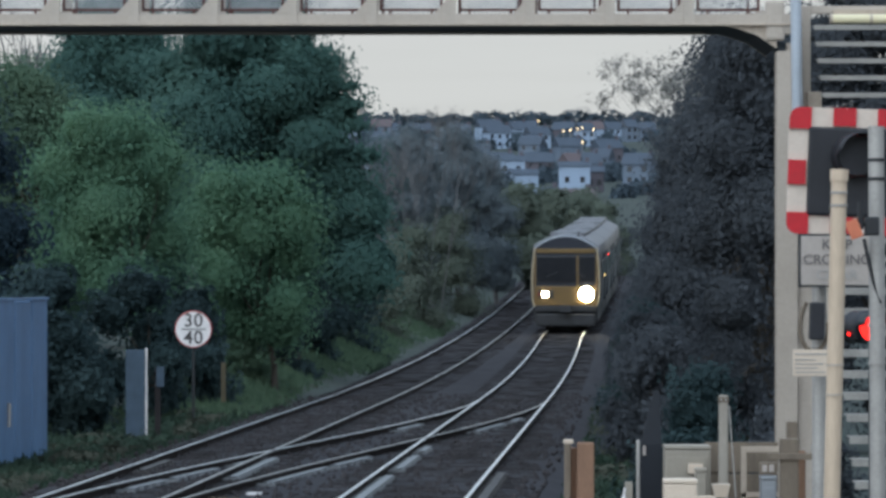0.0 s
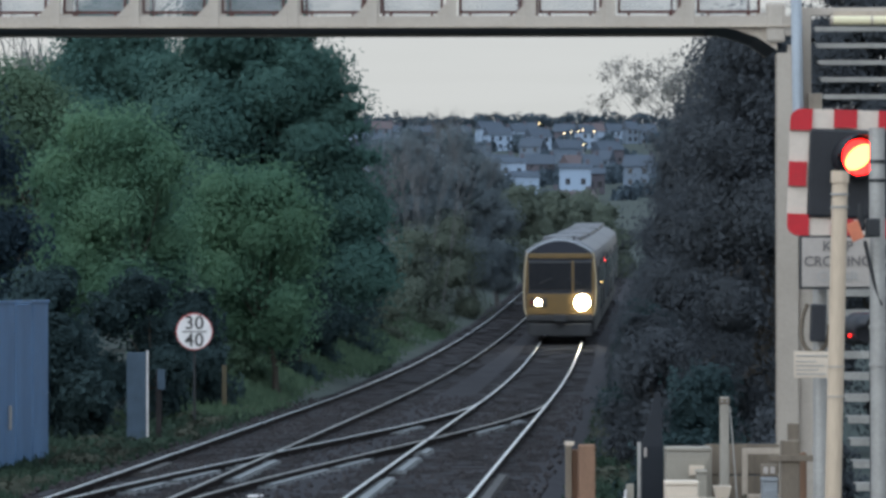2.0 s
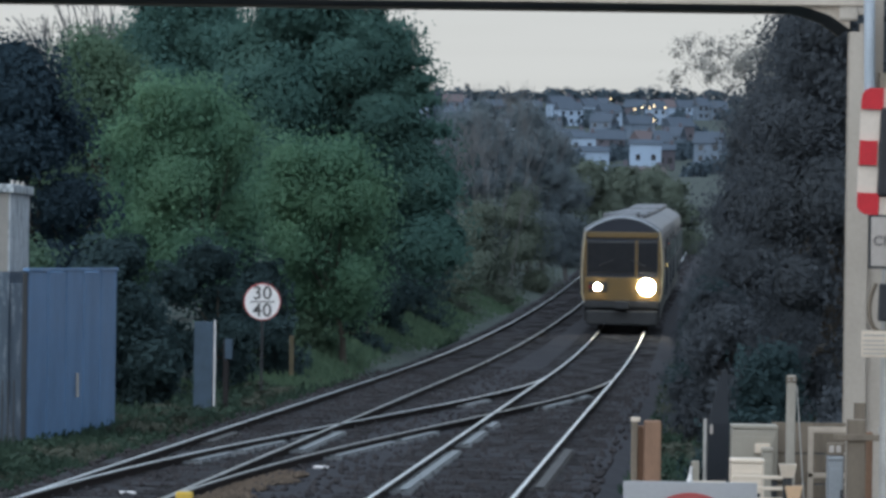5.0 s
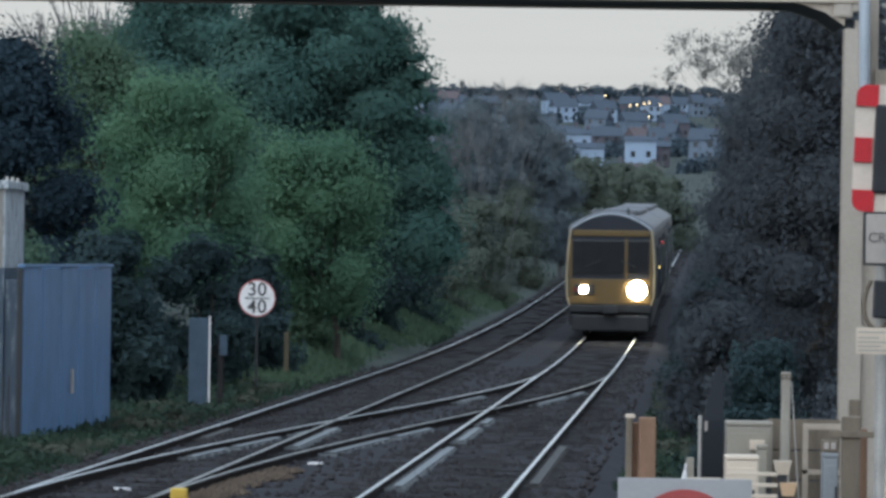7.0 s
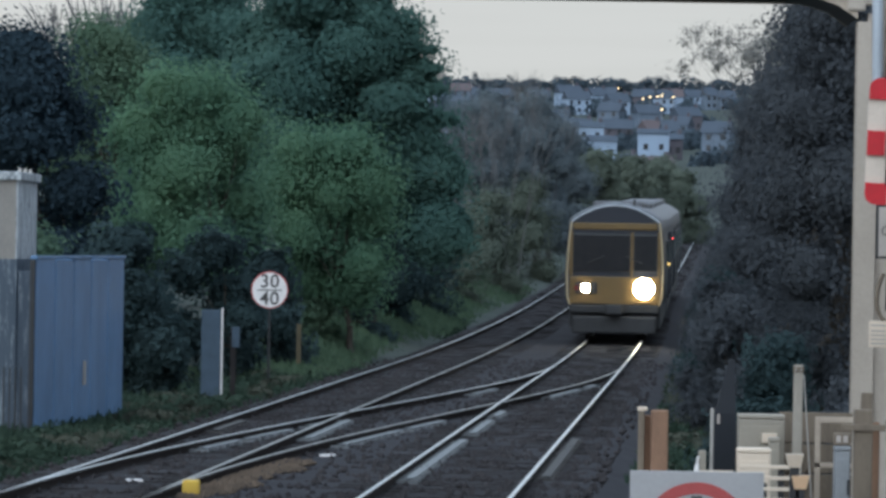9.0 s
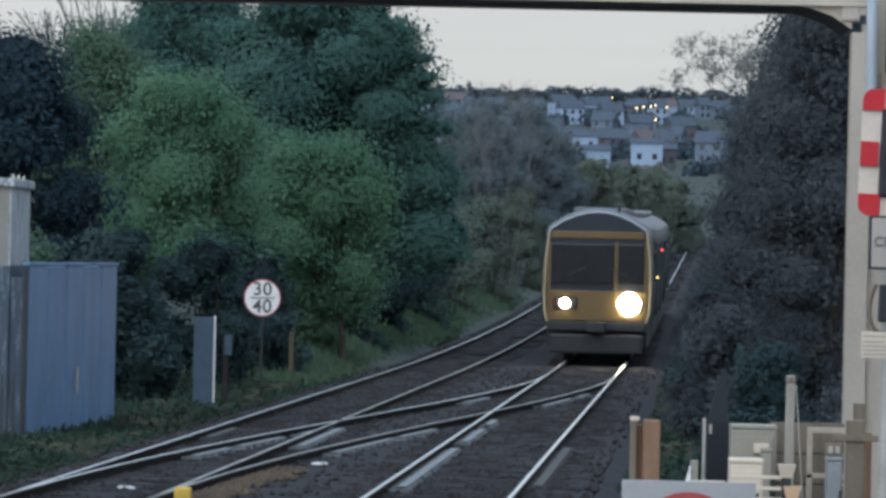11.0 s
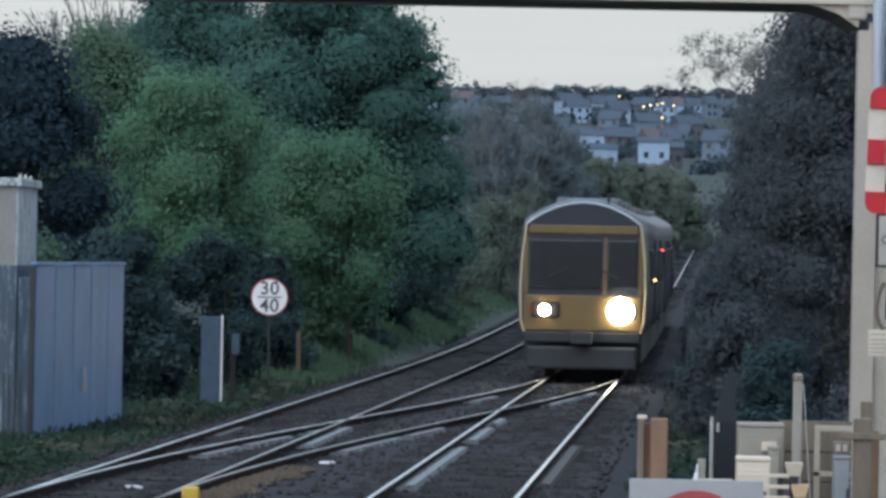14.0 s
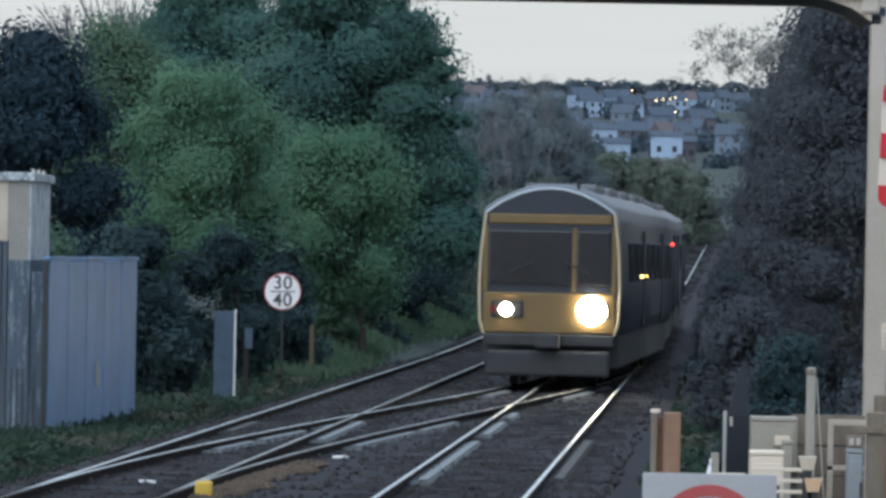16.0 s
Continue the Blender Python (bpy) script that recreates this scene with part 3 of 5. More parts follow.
def build_grass():
    """Rough grass and weeds on the verge, and tufts in the ballast."""
    rng = np.random.default_rng(9)
    n = 46000
    y = 60 + 130 * rng.random(n) ** 1.4
    edge = np.array([far_mid(t) - 1.75 for t in y])
    near = np.array([near_mid(t) + 1.8 for t in y])
    x = np.where(rng.random(n) < 0.62, edge - 4.2 * rng.random(n) ** 1.3, near + 3.5 * rng.random(n))
    z = np.array([rise(t) for t in y]) - 0.30
    h = 0.03 + 0.15 * rng.random(n) ** 2.5
    a = rng.random(n) * 6.28
    w = 0.035 + 0.03 * rng.random(n)
    ux, uy = np.cos(a) * w, np.sin(a) * w
    lx, ly = (rng.random(n) - 0.5) * 0.15, (rng.random(n) - 0.5) * 0.15
    q = np.stack([np.stack([x - ux, y - uy, z], -1), np.stack([x + ux, y + uy, z], -1), np.stack([x + lx + ux * 0.2, y + ly, z + h], -1), np.stack([x + lx - ux * 0.2, y + ly, z + h], -1)], 1)
    tagged(raw("verge_grass", q.reshape(-1, 3), np.arange(4 * n).reshape(-1, 4), GRASS), "rough green grass and weeds on the verge", "grass", kind="stuff")


def build_bank():
    """Longer green grass on the low bank beside the far track."""
    rng = np.random.default_rng(19)
    n = 30000
    y = 106 + 110 * rng.random(n) ** 1.2
    x = np.array([far_mid(t) - 1.9 for t in y]) - 2.9 * rng.random(n)
    z = np.array([land(a, b) for a, b in zip(x, y)]) - 0.05
    h = 0.10 + 0.25 * rng.random(n) ** 1.5
    a = rng.random(n) * 6.28
    w = 0.05 + 0.04 * rng.random(n)
    ux, uy = np.cos(a) * w, np.sin(a) * w
    lx, ly = (rng.random(n) - 0.5) * 0.2, (rng.random(n) - 0.5) * 0.2
    q = np.stack([np.stack([x - ux, y - uy, z], -1), np.stack([x + ux, y + uy, z], -1), np.stack([x + lx + ux * 0.2, y + ly, z + h], -1), np.stack([x + lx - ux * 0.2, y + ly, z + h], -1)], 1)
    tagged(raw("bank_grass", q.reshape(-1, 3), np.arange(4 * n).reshape(-1, 4), GRASS_BANK), "green grass on the low bank beside the track", "grass", kind="stuff")


def build_weeds():
    """Low tussocks and dead weeds along both edges of the line."""
    rng = np.random.default_rng(31)
    for name, mat_, n, lab in (("weed", GRASS, 150, "low dark green weeds on the verge"), ("dry_weed", LEAF_DRY, 110, "low dry brown weeds on the verge")):
        b = []
        for i in range(n):
            y = 58 + 110 * rng.random() ** 1.3
            far = rng.random() < 0.68
            x = far_mid(y) - 2.0 - 3.2 * rng.random() ** 1.5 if far else near_mid(y) + 2.0 + 1.6 * rng.random()
            h = 0.06 + 0.14 * rng.random()
            b.append((x, y, rise(y) - 0.30 + h * 0.5, 0.25 + 0.4 * rng.random(), 0.4, h))
        tagged(leaves(name, b, 26000, 0.035, mat_, None, 60 + n, 0.06), lab, "weeds", kind="stuff")


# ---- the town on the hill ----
# wall and roof colours are blued to carry the haze of distance
H_WALLS = [mat("hazy_white_render", (0.29, 0.365, 0.49), (0.24, 0.305, 0.41), 0.8, scale=0.3), mat("hazy_grey_render", (0.14, 0.175, 0.235), (0.10, 0.13, 0.175), 0.8, scale=0.3), mat("hazy_far_brick", (0.105, 0.095, 0.115), (0.085, 0.078, 0.095), 0.85, scale=0.4)]
H_ROOF = mat("hazy_slate_roof", (0.046, 0.062, 0.090), (0.034, 0.046, 0.068), 0.7, scale=0.3)
H_ROOF_RED = mat("hazy_tile_roof", (0.095, 0.072, 0.080), (0.080, 0.062, 0.068), 0.8, scale=0.3)
PANE = mat("dark_pane", (0.03, 0.035, 0.045), (0.02, 0.024, 0.03), 0.15)
LIT = mat("lit_street_lamp", (1.0, 0.72, 0.36), (1.0, 0.72, 0.36), 0.5, emit=6)


def house(x, y, w, h, wall, roof, label, turn=0.0, foot=None, pitch=0.42):
    t = thing("house", label, "house", (x, y, land(x, y) - 0.6 if foot is None else foot), turn, group="houses on the hill")
    d = 7.0
    bm = bmesh.new()
    box(bm, -w / 2, w / 2, 0, d, 0, h + 0.6)
    part("wall", bm, wall, t)
    bm = bmesh.new()
    r = pitch * d
    vv = [bm.verts.new(c) for c in ((-w / 2 - 0.3, -0.4, h + 0.5), (w / 2 + 0.3, -0.4, h + 0.5), (w / 2 + 0.3, d + 0.4, h + 0.5), (-w / 2 - 0.3, d + 0.4, h + 0.5), (-w / 2 - 0.3, d / 2, h + 0.5 + r), (w / 2 + 0.3, d / 2, h + 0.5 + r))]
    for f in ((0, 1, 5, 4), (2, 3, 4, 5), (0, 4, 3), (1, 2, 5), (3, 2, 1, 0)):
        bm.faces.new([vv[i] for i in f])
    rf = part("roof", bm, roof, t)
    bm = bmesh.new()
    box(bm, w / 2 - 1.0, w / 2 - 0.2, d / 2 - 0.4, d / 2 + 0.4, h + 0.5 + r - 0.6, h + 1.4 + r)
    part("chimney", bm, H_WALLS[2], rf)
    k = max(2, int(w / 2.4))
    for i in range(k):
        for j in range(max(1, int(h / 2.6))):
            bm = bmesh.new()
            cx = -w / 2 + w * (i + 0.5) / k
            box(bm, cx - 0.5, cx + 0.5, -0.05, 0.05, 1.5 + 2.6 * j, 2.8 + 2.6 * j)
            part("window", bm, PANE, t)
    return t


def build_town():
    rng = random.Random(12)
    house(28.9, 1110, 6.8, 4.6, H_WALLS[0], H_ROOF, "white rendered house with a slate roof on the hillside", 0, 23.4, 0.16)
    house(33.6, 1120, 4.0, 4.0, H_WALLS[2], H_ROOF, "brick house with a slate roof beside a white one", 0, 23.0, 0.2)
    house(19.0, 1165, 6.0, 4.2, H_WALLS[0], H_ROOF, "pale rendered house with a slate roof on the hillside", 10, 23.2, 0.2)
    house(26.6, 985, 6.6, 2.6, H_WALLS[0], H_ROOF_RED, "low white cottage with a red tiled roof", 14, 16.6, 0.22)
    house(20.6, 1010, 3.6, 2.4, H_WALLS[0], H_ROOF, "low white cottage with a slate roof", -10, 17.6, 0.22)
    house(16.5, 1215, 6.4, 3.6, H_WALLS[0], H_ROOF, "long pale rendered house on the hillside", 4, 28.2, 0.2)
    for row in range(9):
        y = 1260 + row * 105
        x = -50 + rng.random() * 8
        while x < 0.042 * y:
            w = rng.choice((4, 5, 6, 7, 8))
            if rng.random() < 0.72:
                k = rng.choices((0, 1, 2), (0.30, 0.48, 0.22))[0]
                red = rng.random() < 0.05
                word = ("white rendered", "grey rendered", "brick")[k]
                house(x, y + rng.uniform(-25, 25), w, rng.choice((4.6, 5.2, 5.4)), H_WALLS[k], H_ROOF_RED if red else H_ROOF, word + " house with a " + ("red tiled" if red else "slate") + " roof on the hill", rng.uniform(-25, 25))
            x += w + rng.uniform(2, 11)
    for i, (x, y) in enumerate([(39, 1640), (41.5, 1650), (44, 1655), (46, 1670), (49, 1648), (34, 1800), (37.5, 1330), (18, 1900), (43, 1560)]):
        t = thing("street_lamp", "distant lit street lamp on the hill", "street lamp", (x, y, land(x, y)), group="street lamps in the town")
        bm = bmesh.new()
        rod(bm, (0, 0, 0), (0, 0, 7), 0.1, 0.08, 6)
        part("pole", bm, GALV, t)
        bm = bmesh.new()
        bmesh.ops.create_icosphere(bm, subdivisions=1, radius=0.24, matrix=Matrix.Translation((0, -0.3, 7.1)))
        part("lantern", bm, LIT, t)
    rngs = np.random.default_rng(3)
    bl = []
    for i in range(560):
        y = 950 + 1200 * rngs.random()
        x = (rngs.random() - 0.42) * 0.13 * y
        r = 1.4 + 1.9 * rngs.random()
        if y > 1230 or not 0.0115 < x / y < 0.033:
            bl.append((x, y, land(x, y) + r * 0.7, r * 1.4, r, r))
    for i in range(64):
        x, r = -70 + 3.2 * i + 2 * rngs.random(), 2.6 + 2.0 * rngs.random() ** 2
        bl.append((x, 2370, land(x, 2370) + r * 0.8, r * 1.5, r, r))
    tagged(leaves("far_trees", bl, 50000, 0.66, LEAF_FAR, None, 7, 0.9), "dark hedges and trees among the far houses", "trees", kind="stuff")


build_trees()
build_grass()
build_weeds()
build_bank()
build_town()


# ---- the train ----
T_BLUE = mat("dark_blue_body_paint", (0.014, 0.017, 0.028), (0.020, 0.023, 0.035), 0.35, scale=1)
T_ROOF = mat("grey_carriage_roof", (0.12, 0.12, 0.135), (0.075, 0.075, 0.085), 0.42, scale=1.2)
T_YELLOW = mat("yellow_end_paint", (0.145, 0.088, 0.030), (0.11, 0.07, 0.028), 0.4, scale=2)
T_EDGE = mat("pale_edge_strip", (0.46, 0.37, 0.24), (0.38, 0.30, 0.20), 0.4)
T_SHEEN = mat("painted_sky_sheen", (0.42, 0.44, 0.48), (0.32, 0.34, 0.38), 0.45)
T_GLASS = mat("dark_cab_glass", (0.012, 0.014, 0.018), (0.02, 0.02, 0.024), 0.12)
T_HEAD = mat("lit_headlight", (1.0, 0.88, 0.58), (1.0, 0.88, 0.58), 0.3, emit=65)
T_MARK = mat("lit_marker_light", (1.0, 0.80, 0.50), (1.0, 0.80, 0.50), 0.3, emit=60)
T_TAIL = mat("unlit_tail_lens", (0.18, 0.01, 0.01), (0.14, 0.01, 0.01), 0.3)
T_LIT = mat("lit_amber_lamp", (1.0, 0.66, 0.20), (1.0, 0.66, 0.20), 0.5, emit=5)
T_RED = mat("lit_red_side_lamp", (1.0, 0.06, 0.05), (1.0, 0.06, 0.05), 0.4, emit=4)

# half outline of the body: across, height
OUT = [(1.30, 1.00), (1.38, 1.25), (1.40, 1.9), (1.37, 2.6), (1.31, 3.12), (1.28, 3.35), (1.13, 3.46), (0.9, 3.595), (0.6, 3.725), (0.3, 3.805), (0.0, 3.83)]
RING = [(-a, b) for a, b in OUT] + [(a, b) for a, b in OUT[-2::-1]]


def carriage(lead):
    """One carriage, front at y = 0, standing on its rails at z = 0."""
    L = 22.6
    t = thing("leading_carriage" if lead else "trailing_carriage", "dark train carriage with yellow cab end and lit headlights" if lead else "dark train carriage with a grey rounded roof", "train carriage", group="carriages of the train")

    def loft(name, sections, idx, material, parent):
        v = np.array([(RING[i][0] * w, y, 1.0 + (RING[i][1] - 1.0) * h) for y, w, h in sections for i in idx])
        k = len(idx)
        g = np.arange(len(v)).reshape(len(sections), k)
        f = np.stack([g[:-1, :-1], g[:-1, 1:], g[1:, 1:], g[1:, :-1]], -1).reshape(-1, 4)
        return raw(name, v, f, material, parent, smooth=True)

    sec = [(0.0, 0.93, 0.965), (0.10, 0.965, 0.985), (0.45, 0.99, 1.0), (1.0, 1, 1), (L - 0.1, 1, 1), (L, 0.97, 0.99)]
    m = len(RING)
    loft("body_side", sec, list(range(0, 5)), T_BLUE, t)
    loft("body_side", sec, list(range(m - 5, m)), T_BLUE, t)
    loft("roof", sec, list(range(4, m - 4)), T_ROOF, t)
    for y, w, h, nm in ((0.0, 0.93, 0.965, "cab_end" if lead else "end_wall"), (L, 0.97, 0.99, "end_wall")):
        bm = bmesh.new()
        vv = [bm.verts.new((a * w, y, 1.0 + (b - 1.0) * h)) for a, b in RING]
        bm.faces.new(vv)
        part(nm, bm, T_BLUE, t)
    bm = bmesh.new()
    box(bm, -1.25, 1.25, 0.6, L - 0.6, 0.35, 1.02, 0.05)
    part("underframe", bm, DARK_STEEL, t)
    for yb in (3.0, L - 3.0):
        bm = bmesh.new()
        for s in (-1, 1):
            box(bm, s * 0.95 - 0.1, s * 0.95 + 0.1, yb - 1.6, yb + 1.6, 0.38, 0.72, 0.03)
        box(bm, -0.9, 0.9, yb - 0.3, yb + 0.3, 0.4, 0.7)
        bogie = part("bogie", bm, DARK_STEEL, t)
        for yw in (-1.3, 1.3):
            bm = bmesh.new()
            for s in (-1, 1):
                rod(bm, (s * 0.69, yb + yw, 0.42), (s * 0.82, yb + yw, 0.42), 0.42, 0.42, 20)
            rod(bm, (-0.7, yb + yw, 0.42), (0.7, yb + yw, 0.42), 0.08)
            part("wheelset", bm, RUST, bogie)
    # side doors and windows
    for s in (-1, 1):
        for i in range(8):
            y0 = 2.0 + i * 2.5
            bm = bmesh.new()
            box(bm, s * 1.385 - 0.03, s * 1.385 + 0.03, y0, y0 + 1.7, 2.0, 2.75, 0.02)
            part("window", bm, T_GLASS, t)
        for yd in (6.4, 15.0):
            bm = bmesh.new()
            box(bm, s * 1.40 - 0.03, s * 1.40 + 0.03, yd - 0.02 + 1.2, yd + 0.75 + 0.8, 1.1, 3.0, 0.02)
            part("door", bm, T_BLUE, t)
    # roof pods and the pale gutter strip
    for i in range(4):
        bm = bmesh.new()
        box(bm, -0.7, 0.7, 3.0 + i * 5, 5.6 + i * 5, 3.58, 3.86, 0.08)
        part("roof_unit", bm, T_ROOF, t)
    if lead:
        def face(name, x0, x1, z0, z1, material, y=-0.03, dep=0.05, bev=0.03):
            b = bmesh.new()
            box(b, x0, x1, y, y + dep, z0, z1, bev)
            return part(name, b, material, t)
        face("lower_panel", -1.24, 1.24, 1.02, 1.78, T_YELLOW)
        face("destination_panel", -1.15, 1.15, 3.06, 3.25, T_YELLOW)
        for x0, x1 in ((-1.14, 0.40), (0.52, 1.14)):
            face("cab_window", x0, x1, 1.94, 2.94, T_GLASS, -0.035)
            face("window_seal", x0 - 0.03, x1 + 0.03, 1.91, 2.97, DARK_STEEL, -0.028, 0.03)
        for x0, x1 in ((-1.25, -1.16), (1.16, 1.25)):
            face("pillar_panel", x0, x1, 1.80, 3.02, T_YELLOW, -0.022, 0.03, 0.008)
        face("centre_pillar", 0.42, 0.50, 1.80, 3.0, T_YELLOW, -0.03, 0.03, 0.008)
        face("buffer_beam", -1.22, 1.22, 0.78, 1.0, DARK_STEEL, -0.05, 0.1)
        for s in (-1, 1):
            b = bmesh.new()
            for i in range(5):
                (a0, z0), (a1, z1) = OUT[i], OUT[i + 1]
                rod(b, (s * a0 * 0.94, -0.01, 1 + (z0 - 1) * 0.965), (s * a1 * 0.94, -0.01, 1 + (z1 - 1) * 0.965), 0.028, None, 6)
            part("corner_strip", b, T_EDGE, t)
            # sky reflection on the roof edge, modelled as a pale strip
            b = bmesh.new()
            for i in range(5, 10):
                (a0, z0), (a1, z1) = OUT[i], OUT[i + 1]
                rod(b, (s * a0 * 0.94, -0.005, 1 + (z0 - 1) * 0.965), (s * a1 * 0.94, -0.005, 1 + (z1 - 1) * 0.965), 0.026, None, 6)
            part("roof_edge_sheen", b, T_SHEEN, t, "painted sky reflection along the roof edge over the cab")
            b = bmesh.new()
            box(b, s * 0.80 - 0.28, s * 0.80 + 0.32, -0.06, 0.0, 1.30, 1.62, 0.05)
            cl = part("lamp_cluster", b, DARK_STEEL, t)
            # headlight lens is oversized: part of its glare is put into the shape
            main, size = (T_HEAD, 0.28) if s > 0 else (T_MARK, 0.12)
            b = bmesh.new()
            rod(b, (s * 0.80, -0.10, 1.46), (s * 0.80, -0.055, 1.46), size, size, 24)
            part("headlight" if s > 0 else "marker_light", b, main, cl, "bright lit lamp")
            b = bmesh.new()
            rod(b, (s * 1.05, -0.085, 1.46), (s * 1.05, -0.055, 1.46), 0.06, None, 16)
            part("tail_light", b, T_TAIL, cl)
            b = bmesh.new()
            rod(b, (s * 0.30, -0.12, 2.35), (s * 0.75, -0.12, 2.15), 0.015, None, 6)
            part("wiper", b, DARK_STEEL, t)
        for y in (6.2, 6.9, 7.3, 7.7, 8.9):
            b = bmesh.new()
            box(b, 1.385, 1.425, y, y + 0.14, 2.06, 2.11, 0.008)
            part("amber_lamp", b, T_LIT, t, "tiny lit amber lamp on the side")
        b = bmesh.new()
        box(b, 1.36, 1.41, 22.0, 22.2, 2.74, 2.80, 0.01)
        part("side_lamp", b, T_RED, t, "small lit red lamp high on the side")
        b = bmesh.new()
        box(b, -0.22, 0.22, -0.55, 0.1, 0.75, 1.02, 0.04)
        part("coupler", b, DARK_STEEL, t)
        b = bmesh.new()
        box(b, -1.15, 1.15, -0.15, 0.0, 0.22, 0.70, 0.06)
        part("snowplough", b, DARK_STEEL, t)
        b = bmesh.new()
        rod(b, (0.5, 0.3, 3.6), (0.5, 0.25, 3.9), 0.03, None, 8)
        part("aerial", b, DARK_STEEL, t)
    return t


CARS = [carriage(True), carriage(False), carriage(False)]


def front_at(t):
    """How far off the train's front is."""
    return 198.0 - 6.58 * t if t < 11.0 else 125.62 - 6.58 * (t - 11.0) + 0.08 * (t - 11.0) ** 2


# ---- the footbridge and its stair ----
def text(name, body, size, at, material, parent, thick=0.002, turn=0.0):
    cu = bpy.data.curves.new(name, "FONT")
    cu.body, cu.size, cu.align_x, cu.align_y, cu.extrude = body, size, "CENTER", "CENTER", thick
    cu.offset = size * 0.012
    tmp = new(name, cu)
    me = bpy.data.meshes.new_from_object(tmp)
    bpy.data.objects.remove(tmp)
    bpy.data.curves.remove(cu)
    me.materials.clear()
    me.materials.append(material)
    ob = new(name, me)
    ob.parent = parent
    ob.matrix_basis = Matrix.Translation(at) @ Euler((radians(90), 0, radians(turn))).to_matrix().to_4x4()
    return ob


BRIDGE_Y = 48.0
X_END = 3.165


def build_footbridge():
    t = thing("footbridge", "cream painted steel footbridge with mesh parapets over the line", "footbridge", (0, BRIDGE_Y, 0), kind="structure")
    # shade below the deck is put into its near-black colour
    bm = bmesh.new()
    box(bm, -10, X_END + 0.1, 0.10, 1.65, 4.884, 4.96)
    part("deck", bm, DARK_STEEL, t, "deck with the shade of its underside painted near black")
    for y0, y1 in ((0.0, 0.10), (1.65, 1.75)):
        bm = bmesh.new()
        box(bm, -10, X_END + 0.25, y0, y1, 4.878, 4.975, 0.008)
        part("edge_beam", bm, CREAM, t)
        bm = bmesh.new()
        box(bm, -10, X_END + 0.25, y0 - 0.03, y1 + 0.03, 4.860, 4.882, 0.006)
        part("lower_flange", bm, CREAM_OLD, t)
        bm = bmesh.new()
        box(bm, -10, X_END + 0.25, y0, y1, 6.15, 6.24, 0.01)
        part("top_rail", bm, CREAM, t)
    # posts and mesh panels
    post_bm = bmesh.new()
    box(post_bm, -0.05, 0.05, -0.012, 0.10, 4.872, 6.15, 0.004)
    v = [post_bm.verts.new(c) for c in ((-0.05, 0.0, 4.976), (-0.16, 0.0, 4.976), (-0.05, 0.0, 5.10), (-0.05, 0.03, 4.976), (-0.16, 0.03, 4.976), (-0.05, 0.03, 5.10))]
    post_bm.faces.new(v[:3]), post_bm.faces.new(v[5:2:-1]), post_bm.faces.new((v[1], v[4], v[5], v[2]))
    post = part("parapet_post", post_bm, CREAM, t)
    fr = bmesh.new()
    for x0, x1, z0, z1 in ((0.075, 0.675, 5.0, 5.025), (0.075, 0.675, 6.09, 6.115), (0.075, 0.10, 5.025, 6.09), (0.65, 0.675, 5.025, 6.09)):
        box(fr, x0, x1, 0.035, 0.065, z0, z1)
    for x in (0.18, 0.57):
        box(fr, x - 0.012, x + 0.012, 0.04, 0.06, 4.975, 5.0)
    frame_ob = part("panel_frame", fr, MESH_RED, t)
    wm = bmesh.new()
    for i in range(-26, 16):
        for s in (1, -1):
            a0 = 0.1 + i * 0.042
            x0, z0, x1, z1 = (a0, 5.025, a0 + 1.065, 6.09) if s > 0 else (a0 + 1.065, 5.025, a0, 6.09)
            lo, hi = 0.1, 0.65
            if max(x0, x1) < lo or min(x0, x1) > hi:
                continue
            def cut(x):
                return z0 + (z1 - z0) * (x - x0) / (x1 - x0)
            xa, xb = max(min(x0, x1), lo), min(max(x0, x1), hi)
            if xb - xa > 0.01:
                rod(wm, (xa, 0.05 + 0.002 * s, cut(xa)), (xb, 0.05 + 0.002 * s, cut(xb)), 0.0035, None, 3)
    mesh_ob = part("wire_mesh", wm, WIRE, frame_ob)
    xs = [2.33 - 0.752 * i for i in range(17)]
    for yy in (0.0, 1.65):
        for i, x in enumerate(xs):
            if i == 0 and yy == 0.0:
                post.location, frame_ob.location = (x, 0, 0), (x, 0, 0)
                continue
            a = new("parapet_post", post.data)
            a.parent, a.location = t, (x, yy, 0)
            b = new("panel_frame", frame_ob.data)
            b.parent, b.location = t, (x, yy, 0)
            c = new("wire_mesh", mesh_ob.data)
            c.parent = b
    # haunch at the end of the span: cream cheek plates, curved soffit between them coloured dark for shade
    arc = [(2.55, 4.862), (2.68, 4.858), (2.78, 4.838), (2.98, 4.77), (3.10, 4.69), (3.165, 4.645)]
    for y0 in (0.02, 1.65):
        bm = bmesh.new()
        c = arc + [(3.165, 4.888), (2.55, 4.888)]
        fv = [bm.verts.new((x, y0, z)) for x, z in c]
        bv = [bm.verts.new((x, y0 + 0.06, z)) for x, z in c]
        bm.faces.new(fv), bm.faces.new(bv[::-1])
        for i in range(len(c)):
            j = (i + 1) % len(c)
            bm.faces.new((fv[j], fv[i], bv[i], bv[j]))
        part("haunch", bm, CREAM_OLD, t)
        bm = bmesh.new()
        box(bm, 3.06, 3.24, y0 - 0.035, y0 + 0.1, 4.72, 5.10, 0.03)
        part("corner_joint", bm, CREAM, t)
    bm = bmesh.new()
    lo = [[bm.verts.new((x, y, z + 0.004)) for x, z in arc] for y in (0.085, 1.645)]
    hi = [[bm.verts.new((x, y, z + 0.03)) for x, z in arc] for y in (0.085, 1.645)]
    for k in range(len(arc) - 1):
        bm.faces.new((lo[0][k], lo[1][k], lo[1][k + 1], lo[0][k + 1]))
